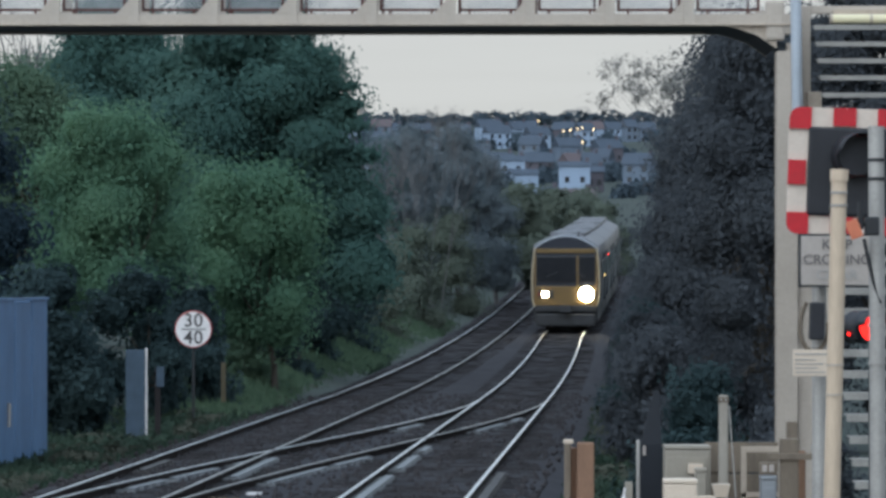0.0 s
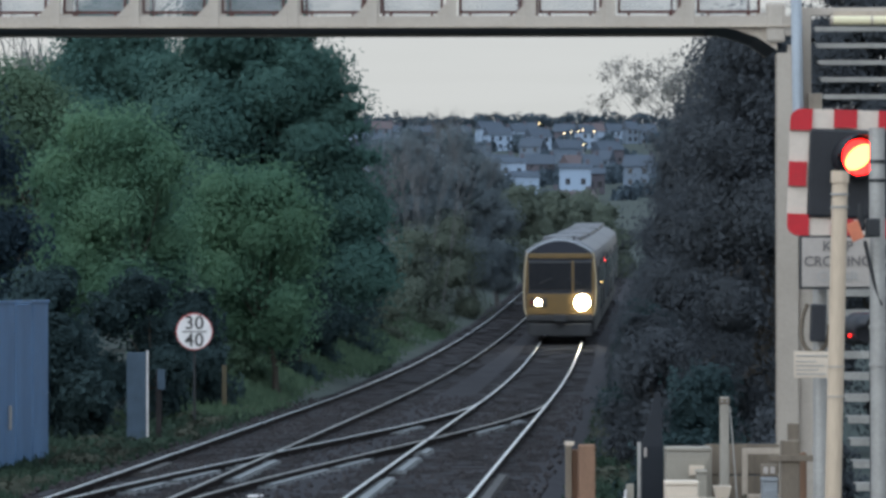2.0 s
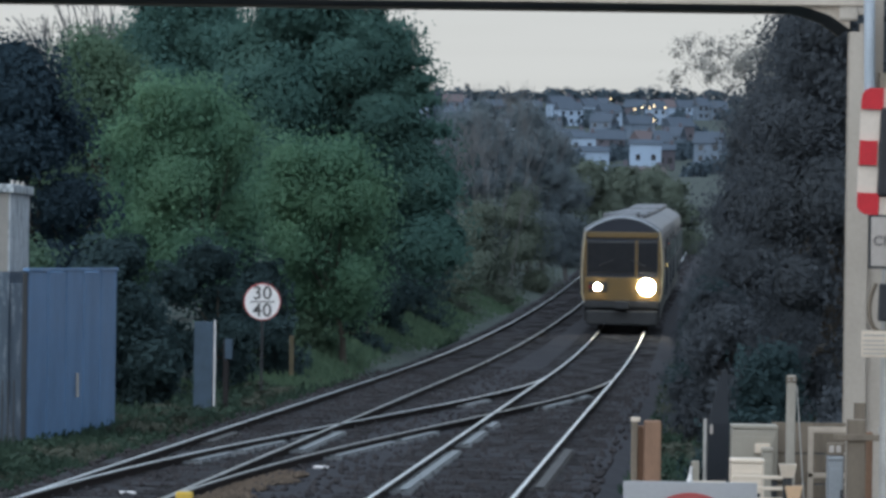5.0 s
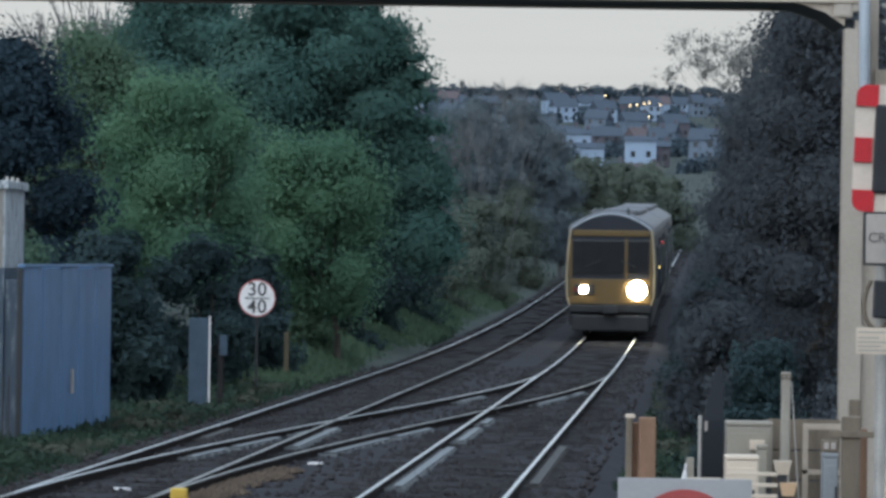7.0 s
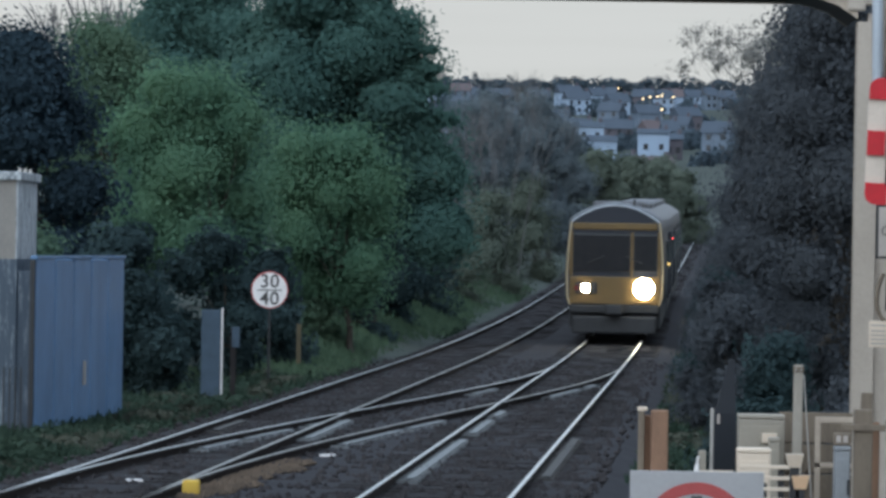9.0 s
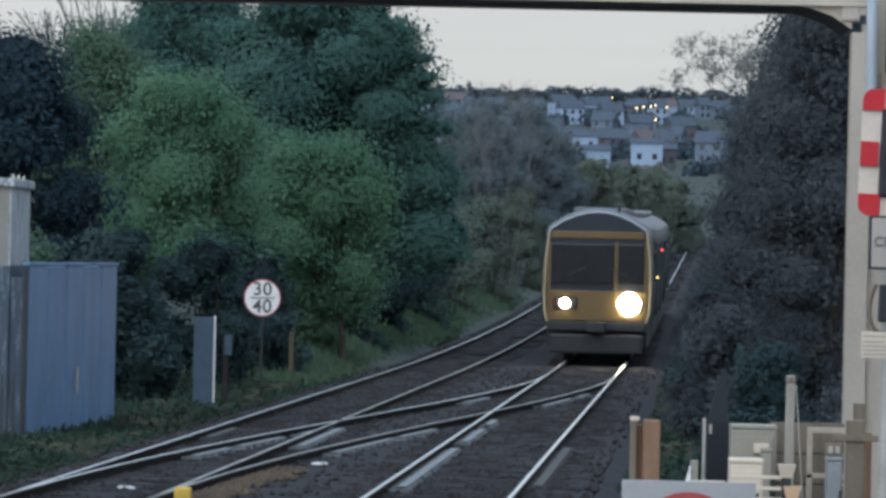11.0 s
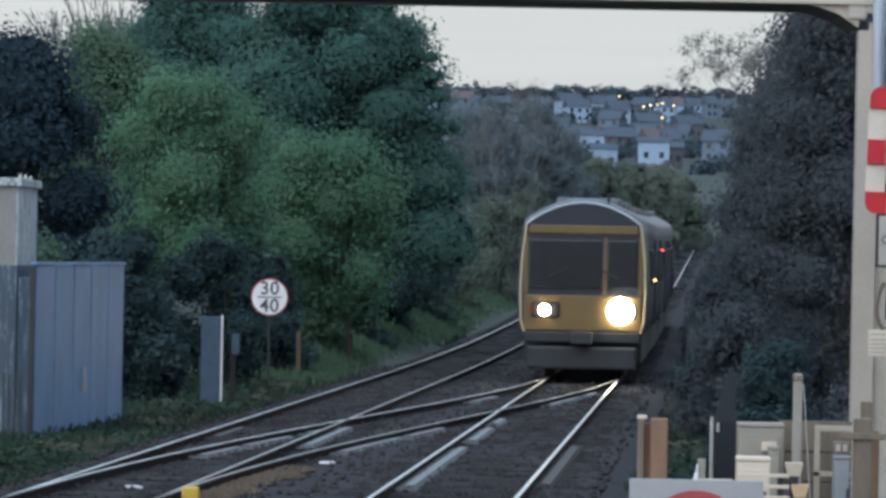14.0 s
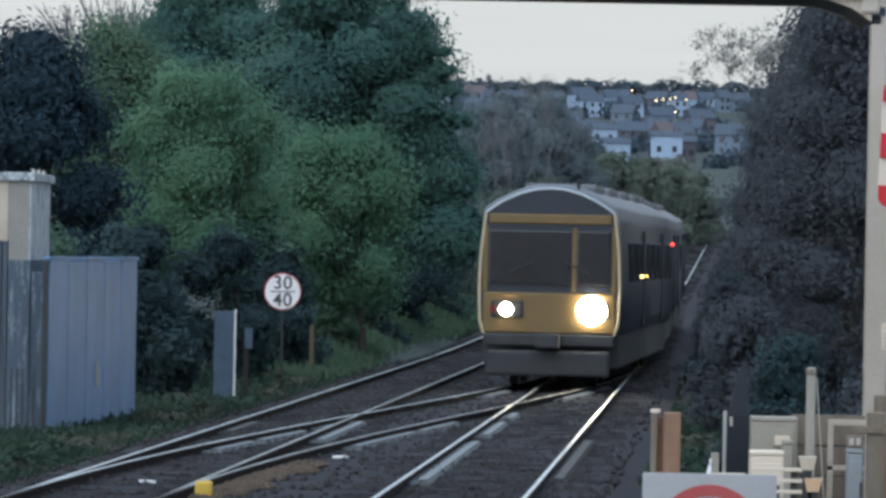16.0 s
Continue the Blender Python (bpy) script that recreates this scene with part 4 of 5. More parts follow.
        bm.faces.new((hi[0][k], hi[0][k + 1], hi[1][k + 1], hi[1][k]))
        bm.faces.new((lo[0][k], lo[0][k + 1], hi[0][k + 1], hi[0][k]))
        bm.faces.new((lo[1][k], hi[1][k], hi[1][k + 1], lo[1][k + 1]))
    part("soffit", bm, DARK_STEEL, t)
    # end column
    bm = bmesh.new()
    box(bm, X_END, 3.36, 0.0, 0.05, -0.4, 4.62)
    box(bm, X_END + 0.10, X_END + 0.14, 0.05, 0.25, -0.4, 4.70)
    box(bm, X_END, 3.36, 0.25, 0.30, -0.4, 4.62)
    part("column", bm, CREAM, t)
    bm = bmesh.new()
    box(bm, 3.36, 3.72, 0.06, 0.30, -0.4, 3.95, 0.008)
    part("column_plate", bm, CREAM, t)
    bm = bmesh.new()
    rod(bm, (3.335, -0.02, 5.6), (3.365, -0.02, 3.7), 0.052, None, 14)
    part("downpipe", bm, BLUE_PIPE, t, "pale blue downpipe")
    # frame round the head of the stair
    bm = bmesh.new()
    box(bm, 3.41, 3.50, 0.2, 0.3, 3.7, 5.06, 0.006)
    box(bm, 3.50, 5.2, 0.2, 0.3, 4.985, 5.06, 0.006)
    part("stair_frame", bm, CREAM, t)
    bm = bmesh.new()
    box(bm, 3.46, 3.60, 0.12, 0.2, 3.9, 4.24, 0.01)
    part("bracket", bm, CREAM_OLD, t)


def build_stair():
    t = thing("stair", "open-tread steel stair rising to the footbridge", "stair", kind="structure")
    z, y, k = 0.17, 38.9, 0
    while z < 5.05:
        lo = 3.25 if y < 46.5 else 3.5
        bm = bmesh.new()
        drop, nose = (0.075, 0.045) if k > 14 else (0.0, 0.06)
        box(bm, lo, 5.0, y, y + 0.27, z - drop - 0.012, z - drop, 0.0)
        box(bm, lo, 5.0, y - 0.012, y, z - drop - nose, z - drop, 0.0)
        part("tread", bm, TREAD, t)
        if k == 14:
            bm = bmesh.new()
            box(bm, lo, 5.0, y + 0.27, y + 1.55, z - 0.05, z)
            part("landing", bm, TREAD, t)
            y += 1.3
        z, y, k = z + 0.17, y + 0.27, k + 1
    for x in (5.0,):
        bm = bmesh.new()
        for (y0, z0), (y1, z1) in (((38.6, 0.0), (43.0, 2.7)), ((43.0, 2.7), (44.2, 2.75))):
            vv = [bm.verts.new(c) for c in ((x, y0, z0 - 0.22), (x, y1, z1 - 0.22), (x, y1, z1 + 0.08), (x, y0, z0 + 0.08), (x + 0.03, y0, z0 - 0.22), (x + 0.03, y1, z1 - 0.22), (x + 0.03, y1, z1 + 0.08), (x + 0.03, y0, z0 + 0.08))]
            for f in ((0, 1, 2, 3), (7, 6, 5, 4), (0, 4, 5, 1), (3, 2, 6, 7)):
                bm.faces.new([vv[i] for i in f])
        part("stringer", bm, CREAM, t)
    lt = thing("tube_light", "unlit cream fluorescent tube fitting under the stair", "light fitting", (3.69, 48.12, 4.93))
    bm = bmesh.new()
    rod(bm, (0, 0, 0), (1.1, 0, 0), 0.045, None, 14)
    part("diffuser", bm, mat("cream_diffuser", (0.70, 0.62, 0.42), (0.62, 0.54, 0.36), 0.4), lt)
    for x in (0.0, 0.38, 1.1):
        bm = bmesh.new()
        rod(bm, (x - 0.012, 0, 0), (x + 0.012, 0, 0), 0.05, None, 14)
        part("end_cap" if x != 0.38 else "clip", bm, CREAM_OLD, lt)
    bm = bmesh.new()
    box(bm, 0.02, 1.08, 0.035, 0.10, -0.02, 0.09)
    part("mounting", bm, CREAM_OLD, lt)


# ---- the level crossing's signals and signs ----
LAMPS = []


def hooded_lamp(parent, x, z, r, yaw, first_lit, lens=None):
    """A hood that points at the road, with an added disc that turns to imitate flashing: one face lit, one face dark.
    """
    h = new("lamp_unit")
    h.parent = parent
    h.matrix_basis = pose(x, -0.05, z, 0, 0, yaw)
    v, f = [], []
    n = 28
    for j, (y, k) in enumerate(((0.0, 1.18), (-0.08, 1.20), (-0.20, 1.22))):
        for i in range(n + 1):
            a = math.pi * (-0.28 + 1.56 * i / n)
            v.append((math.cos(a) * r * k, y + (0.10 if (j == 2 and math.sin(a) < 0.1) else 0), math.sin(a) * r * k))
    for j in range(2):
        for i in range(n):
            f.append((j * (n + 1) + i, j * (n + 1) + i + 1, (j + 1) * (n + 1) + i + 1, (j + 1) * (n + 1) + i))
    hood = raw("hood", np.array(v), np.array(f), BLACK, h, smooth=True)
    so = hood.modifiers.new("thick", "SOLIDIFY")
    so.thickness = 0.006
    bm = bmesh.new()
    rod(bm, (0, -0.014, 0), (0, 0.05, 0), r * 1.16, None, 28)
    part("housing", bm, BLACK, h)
    flasher = new("flash_disc")
    flasher.parent = h
    flasher.location = (0, -0.07, 0)
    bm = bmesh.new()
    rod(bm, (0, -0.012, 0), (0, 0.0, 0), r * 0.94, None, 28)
    glass = part("lit_lens", bm, lens or LAMP_RING, flasher, "glowing red lens")
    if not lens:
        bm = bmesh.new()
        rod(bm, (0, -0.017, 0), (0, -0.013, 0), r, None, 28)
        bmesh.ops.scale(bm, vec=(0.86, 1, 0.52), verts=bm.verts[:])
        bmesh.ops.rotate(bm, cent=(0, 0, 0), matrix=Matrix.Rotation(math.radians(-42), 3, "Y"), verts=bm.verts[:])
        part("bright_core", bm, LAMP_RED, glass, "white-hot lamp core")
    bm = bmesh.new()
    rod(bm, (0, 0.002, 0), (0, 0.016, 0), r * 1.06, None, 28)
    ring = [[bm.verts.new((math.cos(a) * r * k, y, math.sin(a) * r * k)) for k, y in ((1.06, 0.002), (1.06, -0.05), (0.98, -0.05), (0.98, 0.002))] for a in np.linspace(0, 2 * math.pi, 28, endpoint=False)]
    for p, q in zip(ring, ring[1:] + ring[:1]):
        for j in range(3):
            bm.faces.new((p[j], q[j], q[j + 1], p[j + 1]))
    part("blank_face", bm, BLACK, flasher)
    LAMPS.append((flasher, first_lit))


def build_crossing_signal():
    t = thing("crossing_signal", "level crossing signal with red and white chequered border", "road signal")
    t.matrix_basis = pose(1.815, 26.8, 2.675, 0, 1.9, 0)
    W, H, b = 1.04, 0.672, 0.115
    bm = bmesh.new()
    box(bm, 0, W, 0.02, 0.045, 0, H)
    vs = [e for e in bm.edges if abs(e.verts[0].co.y - e.verts[1].co.y) > 0.01]
    bmesh.ops.bevel(bm, geom=vs, offset=0.06, segments=6, affect="EDGES", profile=0.5)
    part("backboard", bm, WHITE, t)
    bm = bmesh.new()
    box(bm, b - 0.01, W - b + 0.01, -0.005, 0.018, b - 0.015, H - b + 0.012, 0.015)
    part("black_panel", bm, BLACK, t)
    # red squares of the border, clear of the black panel
    for x, z in [(0.0, 0.266), (W - b + 0.02, 0.266)]:
        bm = bmesh.new()
        box(bm, x, x + b - 0.02, 0.0, 0.0185, z - 0.005, z + 0.125)
        part("red_square", bm, RED, t)
    for x in (0.235, 0.47, 0.705):
        for z in (0.0, H - 0.095):
            bm = bmesh.new()
            box(bm, x - 0.002 + 0.0, x + 0.118, 0.0, 0.0185, z, z + 0.095)
            part("red_square", bm, RED, t)
    for x in (0.0, W - b):
        for z in (0.0, H - b):
            bm = bmesh.new()
            box(bm, x, x + b + 0.002, 0.004, 0.0185, z, z + b)
            cx, cz = (x if x == 0 else x + b), (z if z == 0 else z + b)
            es = [e for e in bm.edges if abs(e.verts[0].co.y - e.verts[1].co.y) > 0.01 and abs(e.verts[0].co.x - cx) < 0.01 and abs(e.verts[0].co.z - cz) < 0.01]
            bmesh.ops.bevel(bm, geom=es, offset=0.06, segments=6, affect="EDGES", profile=0.5)
            part("corner_square", bm, RED, t)
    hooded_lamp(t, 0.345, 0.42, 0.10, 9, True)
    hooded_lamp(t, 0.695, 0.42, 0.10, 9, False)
    bm = bmesh.new()
    rod(bm, (0.281, 0.12, -2.9), (0.175, 0.12, 0.3), 0.038, None, 18)
    part("pole", bm, GALV, t)
    for z in (-1.15, -0.45):
        bm = bmesh.new()
        rod(bm, (0.185 - 0.033 * z, 0.12, z), (0.184 - 0.033 * z, 0.12, z + 0.03), 0.044, None, 18)
        part("band", bm, GALV, t)
    # cable loop and junction box under the sign
    bm = bmesh.new()
    pts = [Vector((0.17 + 0.075 * math.cos(a), 0.05, -0.50 + (0.17 if math.sin(a) > 0 else 0.12) * math.sin(a))) for a in np.linspace(2.2, 2 * math.pi + 0.2, 16)]
    tube(bm, pts, 0.012)
    part("cable_loop", bm, TIMBER_GREY, t)
    bm = bmesh.new()
    box(bm, 0.14, 0.22, -0.02, 0.05, -0.56, -0.36, 0.01)
    part("junction_box", bm, BLACK, t)
    # sign plates under the board
    k = thing("crossing_sign", "grey keep crossing clear plate under the signal", "sign", (2.05, 26.74, 2.535))
    bm = bmesh.new()
    box(bm, -0.16, 0.215, 0, 0.012, -0.135, 0.125, 0.004)
    part("plate", bm, SIGN_GREY, k)
    bm = bmesh.new()
    for x0, x1, z0, z1 in ((-0.172, 0.227, -0.147, -0.135), (-0.172, 0.227, 0.125, 0.137), (-0.172, -0.16, -0.135, 0.125), (0.215, 0.227, -0.135, 0.125)):
        box(bm, x0, x1, 0.002, 0.03, z0, z1)
    part("rim", bm, DARK_STEEL, k)
    text("lettering", "KEEP", 0.074, (0.03, -0.003, 0.078), INK_SOFT, k)
    text("lettering", "CROSSING", 0.074, (0.03, -0.003, -0.002), INK_SOFT, k)
    text("lettering", "CLEAR", 0.074, (0.03, -0.003, -0.082), INK_FADED, k)
    s = thing("notice_plate", "small cream notice with lines of fine print", "sign", (1.945, 26.70, 1.99))
    bm = bmesh.new()
    box(bm, -0.10, 0.10, 0, 0.008, -0.07, 0.07, 0.002)
    part("plate", bm, PALE, s)
    for i, w in enumerate((0.18, 0.11, 0.15, 0.12, 0.16)):
        bm = bmesh.new()
        box(bm, -0.09, -0.09 + w, -0.003, 0.0, 0.043 - 0.022 * i - (0.008 if i else 0), 0.050 - 0.022 * i - (0.008 if i else 0))
        part("print_bar", bm, INK_FADED, s)


def build_poles():
    a = thing("barrier_pole", "cream leaning steel pole with a cap", "pole", (1.80, 23.8, -0.4))
    bm = bmesh.new()
    rod(bm, (-0.015, 0, 0), (0.063, 0, 3.32), 0.042, 0.037, 20)
    part("shaft", bm, POLE_CREAM, a)
    bm = bmesh.new()
    rod(bm, (0.062, 0, 3.29), (0.064, 0, 3.345), 0.043, None, 20)
    part("cap", bm, POLE_CREAM, a)
    for z in (2.28, 2.42, 3.17, 3.23):
        bm = bmesh.new()
        x = -0.015 + 0.078 * z / 3.32
        rod(bm, (x, 0, z), (x, 0, z + 0.010), 0.0425, None, 20)
        part("band", bm, INK_FADED if z > 3 else CREAM, a)
    b = thing("signal_pole", "grey galvanised signal pole with clamps and a cable", "pole", (2.07, 24.2, -0.4))
    bm = bmesh.new()
    rod(bm, (0.018, 0, 0), (0.0, 0, 3.56), 0.040, 0.038, 20)
    part("shaft", bm, GALV, b)
    for z in (2.42, 2.60, 3.30, 3.39):
        bm = bmesh.new()
        rod(bm, (0.004, 0, z), (0.004, 0, z + 0.016), 0.044, None, 20)
        part("clamp", bm, GALV if z < 3 else DARK_STEEL, b)
    bm = bmesh.new()
    pts = [Vector((-0.06 + 0.05 * (1 - math.cos(a)), -0.03, 2.86 + 0.16 * math.cos(a * 1.25))) for a in np.linspace(0, 2.2, 14)]
    tube(bm, pts, 0.009)
    part("cable", bm, DARK_STEEL, b)
    # orange plate and clamp between the poles
    c = thing("clamp_lamp", "small orange reflector plate on a dark clamp", "reflector", (1.95, 24.0, 2.665))
    bm = bmesh.new()
    box(bm, -0.03, 0.03, 0, 0.012, -0.045, 0.045, 0.004)
    pl = part("plate", bm, mat("orange_plate", (0.72, 0.22, 0.12), (0.60, 0.18, 0.10), 0.5), c)
    pl.rotation_euler = (0, radians(-22), 0)
    bm = bmesh.new()
    rod(bm, (0.03, 0.02, 0.0), (0.03, 0.02, 0.13), 0.016, None, 12)
    rod(bm, (0.03, 0.02, 0.03), (0.11, 0.02, 0.01), 0.012, None, 12)
    box(bm, 0.05, 0.12, 0.0, 0.06, -0.03, 0.06, 0.01)
    part("clamp", bm, DARK_STEEL, c)
    # a second signal low between the poles, turned to the side road
    d = thing("side_signal", "small hooded red signal between the poles", "road signal", (2.085, 25.6, 2.19))
    bm = bmesh.new()
    box(bm, 0.075, 0.125, 0.06, 0.12, -2.6, 0.12, 0.01)
    box(bm, 0.0, 0.08, 0.06, 0.10, -0.03, 0.03, 0.005)
    part("post", bm, DARK_STEEL, d)
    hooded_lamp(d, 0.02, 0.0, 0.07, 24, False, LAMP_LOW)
    e = thing("warning_lamp", "tiny lit red lamp on a bracket", "lamp", (2.045, 25.5, 2.155))
    bm = bmesh.new()
    bmesh.ops.create_icosphere(bm, subdivisions=2, radius=0.010)
    part("lens", bm, LAMP_LOW, e)
    bm = bmesh.new()
    box(bm, 0.0, 0.12, 0.012, 0.03, -0.012, 0.012)
    part("stalk", bm, DARK_STEEL, e)


# ---- fence posts and cabinets beside the near track ----
def post(name, label, x, y, w, d, z1, material, category="post", top=0.0):
    z0 = -0.5
    t = thing(name, label, category, (x, y, z0))
    bm = bmesh.new()
    box(bm, -w / 2, w / 2, -d / 2, d / 2, 0, z1 - z0, 0.012)
    part("shaft", bm, material, t)
    return t


def cabinet(name, label, x0, x1, y, z1, depth, material):
    t = thing(name, label, "cabinet", ((x0 + x1) / 2, y, -0.5))
    w = (x1 - x0) / 2
    bm = bmesh.new()
    box(bm, -w, w, 0, depth, 0, z1 + 0.46, 0.015)
    part("body", bm, material, t)
    bm = bmesh.new()
    box(bm, -w - 0.003, w + 0.003, -0.006, depth + 0.006, z1 + 0.46, z1 + 0.495, 0.012)
    part("lid", bm, material, t)
    bm = bmesh.new()
    box(bm, -w * 0.85, w * 0.85, -0.012, 0.0, 0.5, z1 + 0.40, 0.004)
    dr = part("door", bm, material, t)
    bm = bmesh.new()
    box(bm, w * 0.6, w * 0.6 + 0.02, -0.03, -0.012, 1.0, 1.12)
    part("handle", bm, DARK_STEEL, dr)
    return t


def build_lineside_clutter():
    # posts, boxes and fence about 42 m off
    post("timber_post", "square brown weathered timber post", 1.181, 42.0, 0.14, 0.2, 1.095, TIMBER)
    post("timber_post", "dark timber packing piece between two posts", 1.085, 42.12, 0.06, 0.1, 1.05, TIMBER)
    post("timber_post", "narrow dark timber strut with a pale tip beside the post", 1.033, 42.05, 0.052, 0.12, 1.085, TIMBER_GREY)
    q = thing("post_tip", "pale splintered tip on the timber strut", "post cap", (1.05, 42.03, 1.085))
    bm = bmesh.new()
    box(bm, -0.05, 0.03, -0.04, 0.04, 0, 0.035, 0.008)
    part("cap", bm, PALE, q)
    q = thing("black_post", "dark tapered post with a small pale strip", "post", (1.76, 43.0, -0.5))
    bm = bmesh.new()
    lo = [bm.verts.new(c) for c in ((-0.10, -0.09, 0), (0.10, -0.09, 0), (0.10, 0.09, 0), (-0.10, 0.09, 0))]
    mi = [bm.verts.new(c) for c in ((-0.085, -0.08, 1.55), (0.095, -0.08, 1.55), (0.095, 0.08, 1.55), (-0.085, 0.08, 1.55))]
    hi = [bm.verts.new(c) for c in ((0.03, -0.03, 2.0), (0.075, -0.03, 2.0), (0.075, 0.03, 2.0), (0.03, 0.03, 2.0))]
    for p, r in ((lo, mi), (mi, hi)):
        for i in range(4):
            bm.faces.new((p[i], p[(i + 1) % 4], r[(i + 1) % 4], r[i]))
    bm.faces.new(hi)
    part("shaft", bm, TARRED, q)
    for x, z0, z1 in ((-0.055, 1.46, 1.54),):
        bm = bmesh.new()
        box(bm, x - 0.012, x + 0.012, -0.094, -0.082, z0, z1, 0.003)
        part("pale_strip", bm, SIGN_GREY, q)
    q = thing("label_plate", "small cream label plate on the grey cabinet", "plate", (2.09, 41.97, 0.88))
    bm = bmesh.new()
    box(bm, -0.06, 0.065, -0.02, 0.02, -0.04, 0.04, 0.004)
    part("plate", bm, PALE, q)
    post("steel_stake", "thin grey steel stake with a pale tip", 1.64, 42.6, 0.03, 0.03, 1.10, GALV)
    cabinet("equipment_cabinet", "grey painted trackside equipment cabinet", 1.84, 2.22, 42.0, 1.075, 0.4, CABINET)
    cabinet("equipment_cabinet", "low pale cream equipment box", 1.725, 1.985, 39.5, 0.89, 0.3, PALE)
    post("tall_post", "slim grey timber marker post with a bolted top", 2.297, 41.5, 0.075, 0.08, 1.50, BEIGE)
    q = thing("post_collar", "dark bolted steel collar round the marker post", "collar", (2.297, 41.5, 1.44))
    bm = bmesh.new()
    box(bm, -0.041, 0.041, -0.044, 0.044, 0, 0.045, 0.004)
    part("band", bm, TIMBER_GREY, q)
    for x in (-0.02, 0.02):
        bm = bmesh.new()
        rod(bm, (x, -0.052, 0.022), (x, -0.044, 0.022), 0.008, None, 8)
        part("bolt", bm, GALV, q)
    w = thing("guy_wire", "taut pale wire from the marker post", "wire", (2.32, 41.3, 1.42))
    bm = bmesh.new()
    rod(bm, (0.012, 0, 0), (0.085, -0.03, -1.0), 0.005, None, 6)
    part("strand", bm, GALV, w)
    # frame of a small gate
    g = thing("gate", "dark gate with a pale steel frame", "gate", (2.46, 41.8, -0.4))
    for nm, x0, x1, z0, z1 in (("rail", 0.0, 0.42, 1.42, 1.47), ("stile", 0.0, 0.045, 0.1, 1.42), ("rail", 0.0, 0.42, 1.05, 1.09), ("rail", 0.0, 0.42, 0.3, 0.34)):
        bm = bmesh.new()
        box(bm, x0, x1, 0, 0.03, z0, z1, 0.004)
        part(nm, bm, CREAM_OLD, g)
    q = thing("board_fence", "low grey-brown fence of weathered horizontal boards", "fence", (2.20, 42.6, -0.4))
    for i in range(5):
        bm = bmesh.new()
        box(bm, 0.0, 0.62, 0.004 * (i % 2), 0.03, 0.2 + 0.256 * i, 0.445 + 0.256 * i + (0.01 if i == 4 else 0), 0.006)
        part("board", bm, TIMBER_GREY, q)
    for x in (0.06, 0.54):
        bm = bmesh.new()
        box(bm, x, x + 0.05, 0.035, 0.09, 0, 1.44, 0.006)
        part("fence_post", bm, TIMBER_GREY, q)
    cabinet("meter_box", "small grey meter box in front of the cabinet", 2.075, 2.165, 41.6, 0.90, 0.2, CABINET)
    post("gate_post", "rough timber gate post", 2.80, 41.0, 0.15, 0.15, 1.16, TIMBER_GREY)
    post("gate_post", "rough timber gate post with a pale rail end", 2.846, 41.3, 0.09, 0.12, 1.29, TIMBER_GREY)
    post("gate_post", "narrow timber post beside the gate", 2.93, 41.6, 0.09, 0.1, 1.04, TIMBER)
    r = thing("fence_rail", "grey timber rail bolted across the gate post", "fence rail", (2.62, 40.9, 0.99))
    bm = bmesh.new()
    box(bm, 0, 0.42, 0, 0.04, 0, 0.05, 0.006)
    part("bar", bm, TIMBER_GREY, r)
    cabinet("electrical_box", "blue-grey electrical box on a post", 2.53, 2.655, 40.3, 0.888, 0.2, mat("blue_grey_box", (0.23, 0.235, 0.25), (0.17, 0.175, 0.19), 0.5))
    gl = thing("switch_head", "grey twin switch head on the electrical box", "switch", (2.592, 40.4, 0.888))
    bm = bmesh.new()
    box(bm, -0.066, 0.066, -0.05, 0.05, 0, 0.10, 0.012)
    part("housing", bm, TIMBER_GREY, gl)
    for x in (-0.03, 0.025):
        bm = bmesh.new()
        box(bm, x - 0.018, x + 0.018, -0.056, -0.05, 0.025, 0.08, 0.002)
        part("pale_window", bm, SIGN_GREY, gl)
    # pale caps and stacked bars in front of the cabinets
    b = thing("barrier_skirt", "stack of pale horizontal barrier bars", "barrier", (1.515, 34.5, -0.3))
    for i in range(6):
        bm = bmesh.new()
        box(bm, 0, 0.35, 0, 0.03, 1.24 - i * 0.075, 1.265 - i * 0.075, 0.004)
        part("bar", bm, PALE, b)
    bm = bmesh.new()
    box(bm, 0.27, 0.31, 0.03, 0.06, -0.2, 1.26)
    part("upright", bm, DARK_STEEL, b)
    for x, z, paint in ((1.866, 1.02, PALE), (1.905, 0.875, PEACH)):
        c = thing("lamp_cowl", "small cream lamp cowl", "lamp", (x, 34.0, z))
        bm = bmesh.new()
        bmesh.ops.create_cone(bm, cap_ends=True, segments=4, radius1=0.055, radius2=0.085, depth=0.09, matrix=Matrix.Rotation(radians(45), 4, "Z"))
        part("cowl", bm, paint, c)
        bm = bmesh.new()
        box(bm, -0.03, 0.03, -0.03, 0.03, -1.3, -0.045)
        part("stem", bm, DARK_STEEL, c)
    c = thing("insulator", "white glass insulator on a grey junction box", "insulator", (1.32, 36.0, -0.4))
    bm = bmesh.new()
    box(bm, -0.026, 0.028, 0, 0.06, 0, 1.40, 0.006)
    part("box", bm, CABINET, c)
    bm = bmesh.new()
    rod(bm, (-0.04, -0.02, 1.24), (-0.034, -0.02, 1.31), 0.022, 0.012, 12)
    rod(bm, (-0.034, -0.02, 1.31), (-0.03, -0.02, 1.36), 0.007, 0.010, 10)
    part("glass_cap", bm, SIGN_WHITE, c)
    bm = bmesh.new()
    box(bm, -0.03, 0.22, -0.012, -0.002, 1.235, 1.26, 0.003)
    part("arm", bm, PALE, c)
    # round-symbol sign on the platform edge
    s = thing("round_symbol_sign", "white sign with a red ring", "sign", (1.0, 28.0, 1.195))
    bm = bmesh.new()
